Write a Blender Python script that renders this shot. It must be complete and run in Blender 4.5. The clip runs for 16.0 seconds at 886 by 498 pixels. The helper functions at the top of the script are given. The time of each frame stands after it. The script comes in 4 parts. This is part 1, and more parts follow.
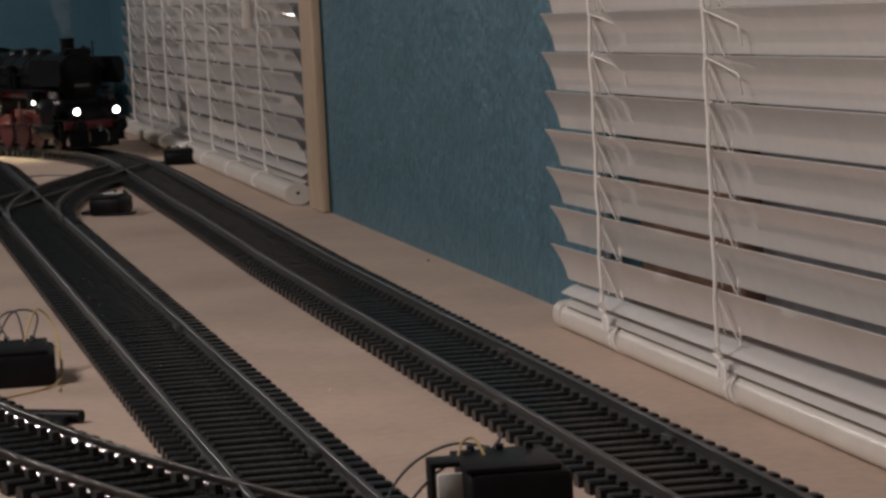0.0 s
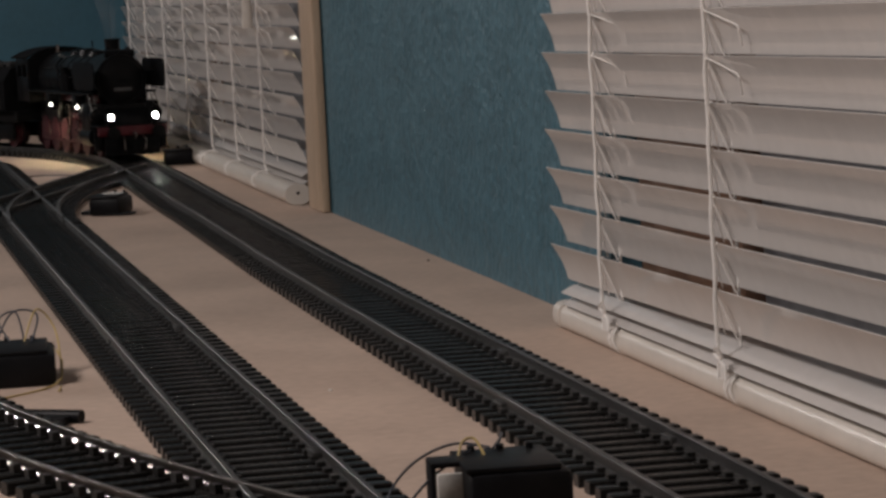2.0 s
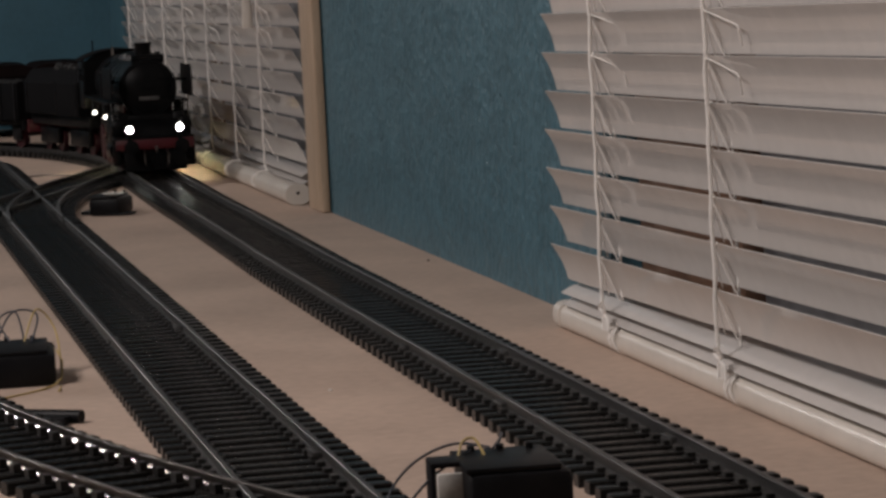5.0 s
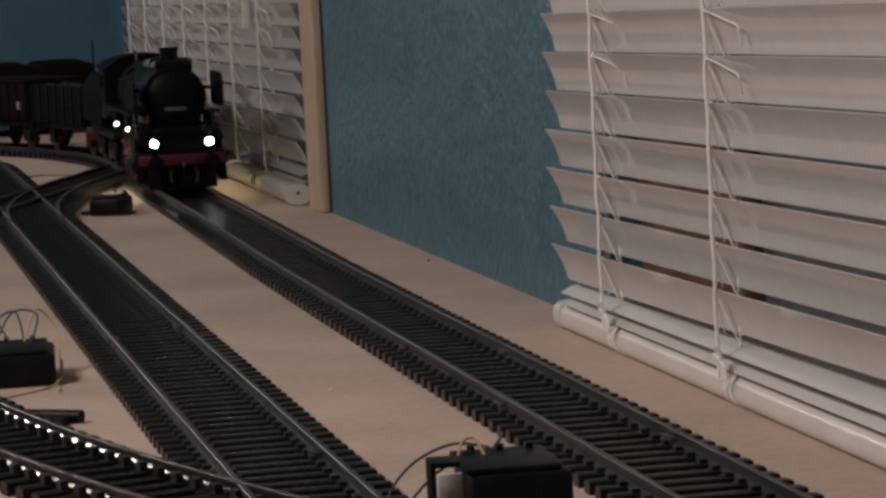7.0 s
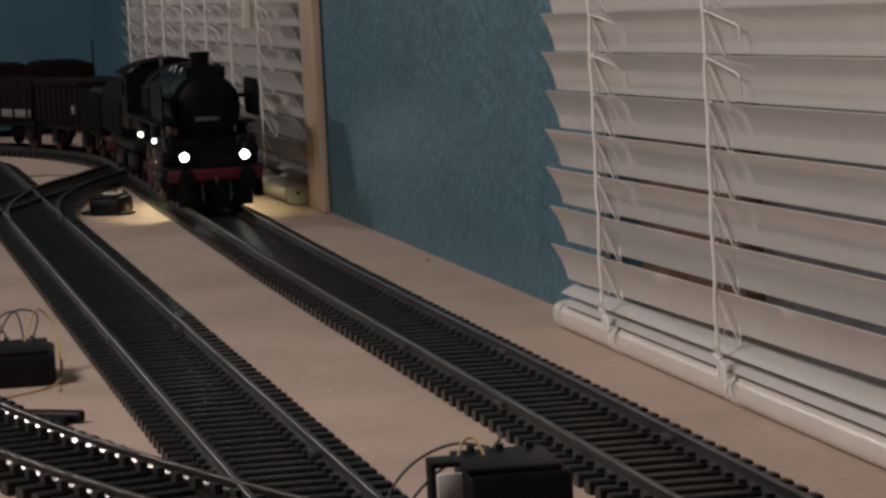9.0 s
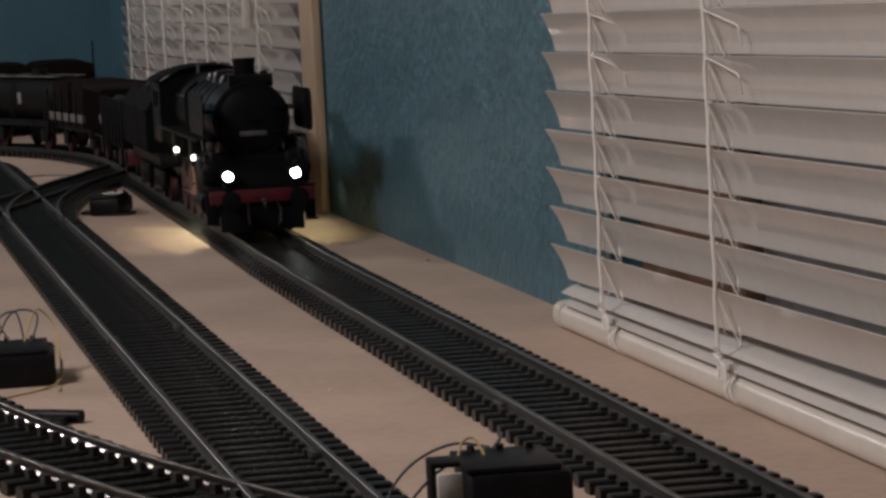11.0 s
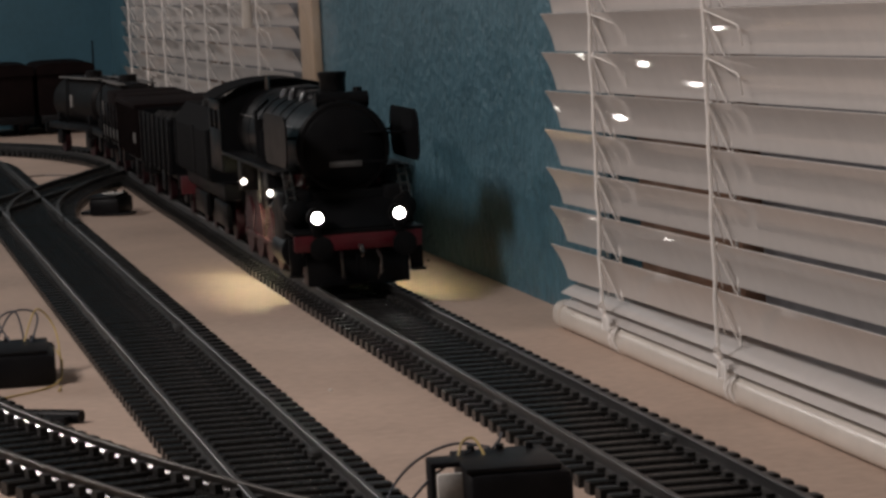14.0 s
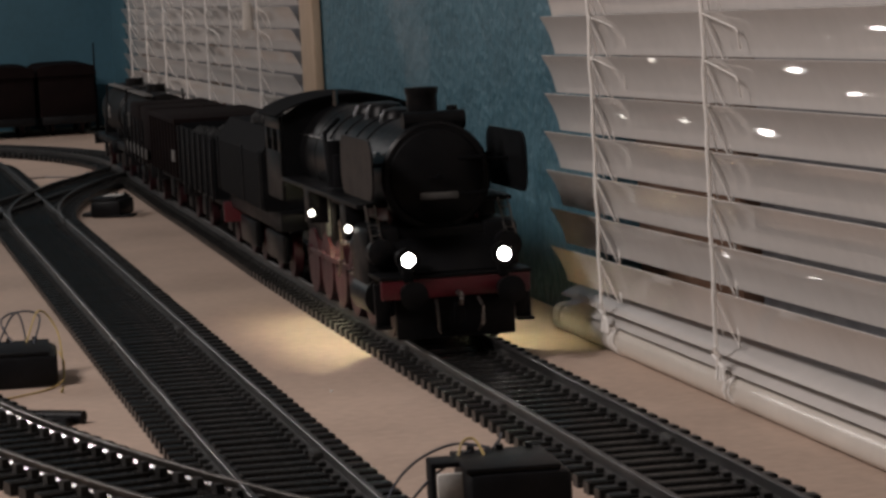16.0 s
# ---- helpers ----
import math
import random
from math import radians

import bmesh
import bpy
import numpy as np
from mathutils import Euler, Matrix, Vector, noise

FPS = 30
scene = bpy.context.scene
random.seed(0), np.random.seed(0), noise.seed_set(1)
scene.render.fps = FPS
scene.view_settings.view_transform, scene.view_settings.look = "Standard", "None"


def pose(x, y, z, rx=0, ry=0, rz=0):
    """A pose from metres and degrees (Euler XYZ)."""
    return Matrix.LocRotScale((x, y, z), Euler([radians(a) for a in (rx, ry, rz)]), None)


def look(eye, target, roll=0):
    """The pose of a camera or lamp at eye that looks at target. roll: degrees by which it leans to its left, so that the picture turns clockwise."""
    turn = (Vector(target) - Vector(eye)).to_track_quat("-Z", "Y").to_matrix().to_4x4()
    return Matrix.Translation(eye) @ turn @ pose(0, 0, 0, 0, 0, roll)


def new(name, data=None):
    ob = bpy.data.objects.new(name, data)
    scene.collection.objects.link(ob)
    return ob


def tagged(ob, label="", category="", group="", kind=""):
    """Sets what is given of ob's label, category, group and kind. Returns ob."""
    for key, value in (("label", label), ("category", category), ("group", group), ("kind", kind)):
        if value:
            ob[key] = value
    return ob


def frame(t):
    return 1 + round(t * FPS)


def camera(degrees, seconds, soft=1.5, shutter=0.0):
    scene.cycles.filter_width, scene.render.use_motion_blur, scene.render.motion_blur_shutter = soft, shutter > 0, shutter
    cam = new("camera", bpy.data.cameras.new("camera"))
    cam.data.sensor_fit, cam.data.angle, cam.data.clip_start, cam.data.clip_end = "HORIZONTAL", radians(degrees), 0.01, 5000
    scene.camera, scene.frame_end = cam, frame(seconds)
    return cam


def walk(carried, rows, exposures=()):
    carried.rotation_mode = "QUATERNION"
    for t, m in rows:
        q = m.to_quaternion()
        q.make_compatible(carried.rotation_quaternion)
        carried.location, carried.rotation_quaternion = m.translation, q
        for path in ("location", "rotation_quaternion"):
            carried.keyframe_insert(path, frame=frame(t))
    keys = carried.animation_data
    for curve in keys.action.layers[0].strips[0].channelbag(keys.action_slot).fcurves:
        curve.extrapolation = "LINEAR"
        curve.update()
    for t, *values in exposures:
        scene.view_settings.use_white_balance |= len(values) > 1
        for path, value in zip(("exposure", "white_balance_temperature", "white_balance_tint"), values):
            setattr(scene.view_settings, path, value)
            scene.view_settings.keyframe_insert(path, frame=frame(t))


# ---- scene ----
cam = camera(16.83, 16.0, soft=3.0)
EYE, HEAD, DOWN, LEAN = Vector((-0.3357, 0.0, 0.2212)), radians(11.50), radians(5.394), -2.947


def view(back=0.0, down=0.0, head=0.0, lean=0.0):
    """The camera's pose, moved back by metres and turned by degrees."""
    h, d = HEAD + radians(head), DOWN + radians(down)
    way = Vector((math.sin(h) * math.cos(d), math.cos(h) * math.cos(d), -math.sin(d)))
    eye = EYE - way * back
    return look(eye, eye + way, LEAN + lean)


walk(cam, [(0, view()), (14.6, view()), (15.0, view(down=-0.033)), (15.5, view(down=-0.038)), (16.0, view(back=0.009, down=-0.033))],
     exposures=((0, 0), (12.5, 0), (12.75, -0.28), (13.05, -0.36), (13.35, 0), (16, 0)))

# ---- light ----
world = bpy.data.worlds.new("night")
scene.world = world
world.use_nodes = True
world.node_tree.nodes["Background"].inputs[0].default_value = (0.02, 0.022, 0.03, 1)
world.node_tree.nodes["Background"].inputs[1].default_value = 0.15
room_lamp = new("ceiling_lamp", bpy.data.lights.new("ceiling_lamp", "AREA"))
room_lamp.data.shape, room_lamp.data.size = "DISK", 0.45
room_lamp.data.energy, room_lamp.data.color = 21.5, (1.0, 0.91, 0.88)
room_lamp.matrix_world = look((-1.30, 1.15, 1.28), (-0.9, 1.4, 0))
far_lamp = new("far_lamp", bpy.data.lights.new("far_lamp", "AREA"))
far_lamp.data.shape, far_lamp.data.size = "DISK", 0.12
far_lamp.data.energy, far_lamp.data.color = 9.5, (1.0, 0.93, 0.91)
far_lamp.matrix_world = look((-1.2, 4.0, 0.92), (0.1, 3.3, 0))

# ---- helpers of this scene ----
def box(bm, x0, x1, y0, y1, z0, z1, bev=0.0, mat=None):
    """Adds a box, its edges rounded by bev, turned by mat."""
    m = Matrix.Translation(((x0 + x1) / 2, (y0 + y1) / 2, (z0 + z1) / 2)) @ Matrix.Diagonal((abs(x1 - x0), abs(y1 - y0), abs(z1 - z0), 1))
    vs = bmesh.ops.create_cube(bm, size=1, matrix=m)["verts"]
    if bev:
        es = list({e for v in vs for e in v.link_edges})
        vs = list({v for f in bmesh.ops.bevel(bm, geom=es, offset=bev, segments=2, affect="EDGES", profile=0.5)["faces"] for v in f.verts} | {v for v in vs if v.is_valid})
    if mat is not None:
        bmesh.ops.transform(bm, matrix=mat, verts=[v for v in vs if v.is_valid])
    return vs


def rod(bm, a, b, r, r2=None, seg=16):
    """Adds a closed cylinder or cone from a to b."""
    a, b = Vector(a), Vector(b)
    d = b - a
    m = Matrix.Translation((a + b) / 2) @ d.to_track_quat("Z", "Y").to_matrix().to_4x4()
    return bmesh.ops.create_cone(bm, cap_ends=True, segments=seg, radius1=r, radius2=r if r2 is None else r2, depth=d.length, matrix=m)["verts"]


def tube(bm, pts, r, seg=6):
    """Adds a bent round wire along pts."""
    pts = [Vector(q) for q in pts]
    rings, last, m = [], None, None
    for i, q in enumerate(pts):
        d = (pts[min(i + 1, len(pts) - 1)] - pts[max(i - 1, 0)]).normalized()
        m = d.to_track_quat("Z", "Y").to_matrix() if last is None else last.rotation_difference(d).to_matrix() @ m
        last = d
        rings.append([bm.verts.new(q + m @ Vector((r * math.cos(2 * math.pi * k / seg), r * math.sin(2 * math.pi * k / seg), 0))) for k in range(seg)])
    for a, b in zip(rings, rings[1:]):
        for k in range(seg):
            bm.faces.new((a[k], a[(k + 1) % seg], b[(k + 1) % seg], b[k]))
    bm.faces.new(rings[0][::-1]), bm.faces.new(rings[-1])


def sweep(bm, profile, y0, y1, steps=1, closed=True):
    """Adds a closed outline of (x, z) pushed along y."""
    rings = [[bm.verts.new((x, y0 + (y1 - y0) * i / steps, z)) for x, z in profile] for i in range(steps + 1)]
    n = len(profile)
    for a, b in zip(rings, rings[1:]):
        for k in range(n if closed else n - 1):
            bm.faces.new((a[k], b[k], b[(k + 1) % n], a[(k + 1) % n]))
    if closed:
        bm.faces.new(rings[0]), bm.faces.new(rings[-1][::-1])


def lathe(bm, profile, seg=28, mat=None):
    """Adds a turned body from (radius, y) along the y axis."""
    rings = [[bm.verts.new((r * math.cos(2 * math.pi * k / seg), y, r * math.sin(2 * math.pi * k / seg))) for k in range(seg)] for r, y in profile]
    for a, b in zip(rings, rings[1:]):
        for k in range(seg):
            bm.faces.new((a[k], b[k], b[(k + 1) % seg], a[(k + 1) % seg]))
    bm.faces.new(rings[0]), bm.faces.new(rings[-1][::-1])
    if mat is not None:
        bmesh.ops.transform(bm, matrix=mat, verts=[v for r in rings for v in r])


def smooth_mesh(me, angle=35):
    for q in me.polygons:
        q.use_smooth = True
    me.set_sharp_from_angle(angle=radians(angle))


def to_mesh(name, bm, material):
    bmesh.ops.recalc_face_normals(bm, faces=bm.faces[:])
    me = bpy.data.meshes.new(name)
    bm.to_mesh(me)
    bm.free()
    me.materials.append(material)
    smooth_mesh(me)
    return me


def part(name, bm, material, parent=None, label=""):
    ob = new(name, to_mesh(name, bm, material))
    ob.parent = parent
    return tagged(ob, label)


def share(name, me, parent, m):
    ob = new(name, me)
    ob.parent = parent
    ob.matrix_basis = m
    return ob


# ---- materials ----
def material(name, rgb, rough=0.5, metal=0.0, var=0.12, scale=40.0, fine=300.0, bump=0.15, spec=0.5, dist=0.0005, blend=0.4):
    """A surface with mottling at two scales, uneven gloss and fine relief."""
    m = bpy.data.materials.new(name)
    m.use_nodes = True
    nt = m.node_tree
    b = nt.nodes["Principled BSDF"]
    b.inputs["Metallic"].default_value = metal
    b.inputs["Specular IOR Level"].default_value = spec
    tc = nt.nodes.new("ShaderNodeTexCoord")
    big, small = nt.nodes.new("ShaderNodeTexNoise"), nt.nodes.new("ShaderNodeTexNoise")
    big.inputs["Scale"].default_value, big.inputs["Detail"].default_value = scale, 6
    small.inputs["Scale"].default_value, small.inputs["Detail"].default_value = fine, 3
    nt.links.new(tc.outputs["Object"], big.inputs["Vector"])
    nt.links.new(tc.outputs["Object"], small.inputs["Vector"])
    mix = nt.nodes.new("ShaderNodeMix")
    mix.inputs["Factor"].default_value = blend
    nt.links.new(big.outputs["Fac"], mix.inputs["A"])
    nt.links.new(small.outputs["Fac"], mix.inputs["B"])
    ramp = nt.nodes.new("ShaderNodeValToRGB")
    lo, hi = [c * (1 - var) for c in rgb], [min(1, c * (1 + var)) for c in rgb]
    ramp.color_ramp.elements[0].position, ramp.color_ramp.elements[1].position = 0.35, 0.65
    ramp.color_ramp.elements[0].color, ramp.color_ramp.elements[1].color = (*lo, 1), (*hi, 1)
    nt.links.new(mix.outputs["Result"], ramp.inputs["Fac"])
    nt.links.new(ramp.outputs["Color"], b.inputs["Base Color"])
    mr = nt.nodes.new("ShaderNodeMapRange")
    mr.inputs["To Min"].default_value, mr.inputs["To Max"].default_value = max(0.02, rough - 0.1), min(1, rough + 0.1)
    nt.links.new(big.outputs["Fac"], mr.inputs["Value"])
    nt.links.new(mr.outputs["Result"], b.inputs["Roughness"])
    bp = nt.nodes.new("ShaderNodeBump")
    bp.inputs["Strength"].default_value, bp.inputs["Distance"].default_value = bump, dist
    nt.links.new(small.outputs["Fac"], bp.inputs["Height"])
    nt.links.new(bp.outputs["Normal"], b.inputs["Normal"])
    return m


def glow(name, rgb, strength):
    m = bpy.data.materials.new(name)
    m.use_nodes = True
    b = m.node_tree.nodes["Principled BSDF"]
    b.inputs["Base Color"].default_value = (*rgb, 1)
    b.inputs["Emission Color"].default_value = (*rgb, 1)
    b.inputs["Emission Strength"].default_value = strength
    return m


def wood(name, dark, light, stretch):
    m = material(name, light, 0.6, var=0.1, scale=20, fine=200)
    nt = m.node_tree
    tc = next(n for n in nt.nodes if n.type == "TEX_COORD")
    mp = nt.nodes.new("ShaderNodeMapping")
    mp.inputs["Scale"].default_value = stretch
    nt.links.new(tc.outputs["Object"], mp.inputs["Vector"])
    for n in nt.nodes:
        if n.type == "TEX_NOISE":
            nt.links.new(mp.outputs["Vector"], n.inputs["Vector"])
        if n.type == "VALTORGB":
            n.color_ramp.elements[0].color, n.color_ramp.elements[1].color = (*dark, 1), (*light, 1)
    return m


M_TABLE = material("raw_board", (0.472, 0.357, 0.285), 0.75, var=0.14, scale=9, fine=140, bump=0.35, dist=0.0008)
M_WALL = material("blue_paint", (0.065, 0.146, 0.187), 0.46, var=0.19, scale=24, fine=110, bump=0.9, dist=0.003, spec=0.25, blend=0.6)
M_FARWALL = material("blue_paint_far", (0.055, 0.145, 0.195), 0.5, var=0.10, scale=14, fine=120, bump=0.5, dist=0.0012)
M_PLAIN = material("off_white_paint", (0.45, 0.42, 0.38), 0.8, var=0.05, scale=3, fine=60)
M_FLOOR = material("brown_carpet", (0.16, 0.12, 0.09), 0.95, var=0.25, scale=10, fine=400, bump=0.6)
M_CASING = wood("pale_pine", (0.40, 0.29, 0.20), (0.56, 0.43, 0.31), (6, 6, 0.5))
M_FRAME = wood("brown_window_wood", (0.16, 0.09, 0.06), (0.30, 0.18, 0.12), (4, 0.4, 4))
M_SLAT = material("white_vinyl", (0.78, 0.745, 0.715), -0.03, var=0.06, scale=12, fine=90, bump=0.012, spec=0.5)
M_RAIL_W = material("white_vinyl_rail", (0.66, 0.61, 0.55), 0.32, var=0.05, scale=20, fine=120, bump=0.05)
M_CORD = material("white_cord", (0.88, 0.85, 0.81), 0.8, var=0.08, scale=200, fine=2500, bump=0.04, dist=0.0001)
M_SLEEPER = material("black_brown_plastic", (0.0155, 0.0150, 0.0146), 0.27, var=0.3, scale=60, fine=500, bump=0.2, spec=0.11)
M_RAIL = material("nickel_rail", (0.13, 0.128, 0.126), 0.47, metal=1.0, var=0.25, scale=60, fine=900, bump=0.15)
M_BLACK = material("black_plastic", (0.008, 0.008, 0.009), 0.42, var=0.3, scale=50, fine=500, bump=0.3, spec=0.14)
M_LOCO = material("black_loco_paint", (0.0065, 0.0066, 0.0072), 0.33, var=0.25, scale=60, fine=700, bump=0.12, spec=0.09)
M_GREY = material("dusty_black_metal", (0.0060, 0.0062, 0.0070), 0.85, var=0.35, scale=60, fine=600, bump=0.15, spec=0.05)
M_RED = material("red_loco_paint", (0.075, 0.005, 0.010), 0.4, var=0.25, scale=60, fine=600, bump=0.12)
M_WHEEL = material("dark_red_wheel_paint", (0.028, 0.003, 0.006), 0.45, var=0.3, scale=60, fine=600, bump=0.12)
M_STEEL = material("bright_steel", (0.22, 0.21, 0.20), 0.28, metal=1.0, var=0.15, scale=80, fine=900)
M_BROWN = material("brown_wagon_paint", (0.0090, 0.0055, 0.0055), 0.88, var=0.3, scale=40, fine=500, spec=0.06)
M_TANK = material("dark_tank_paint", (0.008, 0.007, 0.007), 0.5, var=0.25, scale=40, fine=500, spec=0.1)
M_COAL = material("coal", (0.008, 0.008, 0.008), 0.85, var=0.4, scale=80, fine=400, bump=0.8, dist=0.002)
M_LABEL = material("white_label", (0.7, 0.68, 0.64), 0.6, var=0.15, scale=150, fine=700)
M_PALE = material("pale_grey_paint", (0.12, 0.115, 0.11), 0.6, var=0.2, scale=60, fine=500)
M_PLATE = material("dull_number_plate", (0.07, 0.068, 0.066), 0.6, var=0.25, scale=200, fine=900)
M_WIRE_Y = material("yellow_wire", (0.50, 0.37, 0.15), 0.5, var=0.1)
M_WIRE_G = material("grey_wire", (0.05, 0.055, 0.07), 0.45, var=0.1)
# for the fastenings: paler and more mottled than the sleepers
M_CHAIR = material("mottled_black_plastic", (0.030, 0.029, 0.028), 0.5, var=0.6, scale=90, fine=500, bump=0.25, spec=0.3)
M_HEAD = material("dull_rail_head", (0.13, 0.118, 0.108), 0.5, metal=1.0, var=0.25, scale=60, fine=900, bump=0.15)
# for the slopes added to give the diverging rails their lamp glints
M_GLINT = material("rail_glint_metal", (0.17, 0.16, 0.152), 0.24, metal=1.0, var=0.25, scale=80, fine=900, bump=0.1)
M_TAG = material("dull_wagon_label", (0.20, 0.19, 0.18), 0.6, var=0.2, scale=150, fine=700)
M_LAMP = glow("headlight_glow", (1.0, 0.97, 0.90), 34.0)
M_SIDELAMP = glow("frame_light_glow", (1.0, 0.90, 0.58), 1050.0)
# thin vinyl lets some of the room light through
nt = M_SLAT.node_tree
out, shade, through_light, both = next(n for n in nt.nodes if n.type == "OUTPUT_MATERIAL"), nt.nodes["Principled BSDF"], nt.nodes.new("ShaderNodeBsdfTranslucent"), nt.nodes.new("ShaderNodeMixShader")
through_light.inputs[0].default_value = (0.75, 0.71, 0.68, 1)
both.inputs[0].default_value = 0.2
nt.links.new(shade.outputs[0], both.inputs[1])
nt.links.new(through_light.outputs[0], both.inputs[2])
nt.links.new(both.outputs[0], out.inputs[0])
M_LENS = glow("side_lens_glow", (1.0, 0.95, 0.85), 5.0)
M_GLASS = bpy.data.materials.new("window_glass")
M_GLASS.use_nodes = True
M_GLASS.node_tree.nodes["Principled BSDF"].inputs["Transmission Weight"].default_value = 1
M_GLASS.node_tree.nodes["Principled BSDF"].inputs["Roughness"].default_value = 0.02
# an uneven grey-blue diffuse share makes the panes paler than clear glass
nt = M_GLASS.node_tree
out, clear, pale_coat, both, speck, span = next(n for n in nt.nodes if n.type == "OUTPUT_MATERIAL"), nt.nodes["Principled BSDF"], nt.nodes.new("ShaderNodeBsdfDiffuse"), nt.nodes.new("ShaderNodeMixShader"), nt.nodes.new("ShaderNodeTexNoise"), nt.nodes.new("ShaderNodeMapRange")
pale_coat.inputs[0].default_value = (0.52, 0.54, 0.58, 1)
speck.inputs["Scale"].default_value = 30
span.inputs["To Min"].default_value, span.inputs["To Max"].default_value = 0.3, 0.55
nt.links.new(speck.outputs["Fac"], span.inputs["Value"])
nt.links.new(span.outputs["Result"], both.inputs[0])
nt.links.new(clear.outputs[0], both.inputs[1])
nt.links.new(pale_coat.outputs[0], both.inputs[2])
nt.links.new(both.outputs[0], out.inputs[0])


# ---- room ----
WALL_X, FAR_Y = 0.115, 4.76
WIN_NEAR, WIN_FAR = (0.15, 1.715), (2.822, 4.54)


def structure(name, bm, mat, label):
    return tagged(part(name, bm, mat), label, name.split("_")[0], kind="structure")


bm = bmesh.new()
box(bm, -1.3, WALL_X + 0.12, -0.35, FAR_Y, -0.025, 0)
structure("table_top", bm, M_TABLE, "raw pale particle board layout top along the wall")
bm = bmesh.new()
for a, b, z0, z1 in ((-1.6, WIN_NEAR[0], -0.9, 1.6), (WIN_NEAR[1], WIN_FAR[0], -0.9, 1.6), (WIN_FAR[1], FAR_Y, -0.9, 1.6),
                     (WIN_NEAR[0], WIN_NEAR[1], -0.9, -0.03), (WIN_FAR[0], WIN_FAR[1], -0.9, -0.03),
                     (WIN_NEAR[0], WIN_NEAR[1], 1.1, 1.6), (WIN_FAR[0], WIN_FAR[1], 1.1, 1.6)):
    box(bm, WALL_X, WALL_X + 0.14, a, b, z0, z1)
structure("wall_east", bm, M_WALL, "teal blue painted wall with light orange-peel texture")
bm = bmesh.new()
box(bm, -3.6, WALL_X + 0.14, FAR_Y, FAR_Y + 0.12, -0.9, 1.6)
structure("wall_north", bm, M_FARWALL, "teal blue painted end wall")
bm = bmesh.new()
box(bm, -3.6, -3.48, -1.6, FAR_Y, -0.9, 1.6)
structure("wall_west", bm, M_PLAIN, "plain off-white wall")
bm = bmesh.new()
box(bm, -3.6, WALL_X + 0.14, -1.72, -1.6, -0.9, 1.6)
structure("wall_south", bm, M_PLAIN, "plain off-white wall")
bm = bmesh.new()
box(bm, -3.6, WALL_X + 0.14, -1.72, FAR_Y + 0.12, -0.95, -0.9)
structure("floor", bm, M_FLOOR, "brown carpet floor")
bm = bmesh.new()
box(bm, -3.6, WALL_X + 0.14, -1.72, FAR_Y + 0.12, 1.6, 1.65)
structure("ceiling", bm, M_PLAIN, "plain off-white ceiling")


def window(name, y0, y1, jamb=0.05):
    w = tagged(new(name), "dark night window with a brown wooden frame", "window", kind="structure")
    bm = bmesh.new()
    for a, b, z0, z1 in ((y0, y0 + 0.05, 0.0, 1.1), (y1 - jamb, y1, 0.0, 1.1), (y0 + 0.05, y1 - jamb, 0.0, 0.014), (y0 + 0.05, y1 - jamb, 1.05, 1.1),
                         ((y0 + y1) / 2 - 0.02, (y0 + y1) / 2 + 0.02, 0.014, 1.05)):
        box(bm, WALL_X + 0.018, WALL_X + 0.036, a, b, z0, z1, 0.003)
    part("window_frame", bm, M_FRAME, w)
    for a, b in ((y0 + 0.05, (y0 + y1) / 2 - 0.02), ((y0 + y1) / 2 + 0.02, y1 - jamb)):
        bm = bmesh.new()
        box(bm, WALL_X + 0.030, WALL_X + 0.034, a, b, 0.014, 1.05)
        part("pane", bm, M_GLASS, w)


window("window_1", *WIN_NEAR, 0.203)
window("window_2", *WIN_FAR)
bm = bmesh.new()
box(bm, WALL_X - 0.009, WALL_X - 0.001, 2.719, 2.795, 0.0005, 1.16, 0.0015)
structure("trim", bm, M_CASING, "unpainted pale wooden window casing board")


# ---- blinds ----
def slat_mesh(y0, y1, width, tilt, crown, mat):
    """A slat with a crowned section; its room edge is its origin, the wall edge lies lower."""
    bm = bmesh.new()
    n, pr = 6, []
    for i in range(n + 1):
        u = i / n
        bulge = crown * 4 * u * (1 - u)
        a, b = u * width, bulge
        pr.append((a * math.sin(tilt) + b * math.cos(tilt), -a * math.cos(tilt) + b * math.sin(tilt)))
    back = [(x + 0.0004, z + 0.0003) for x, z in pr]
    sweep(bm, pr + back[::-1], y0, y1, 1)
    return to_mesh("slat", bm, mat)


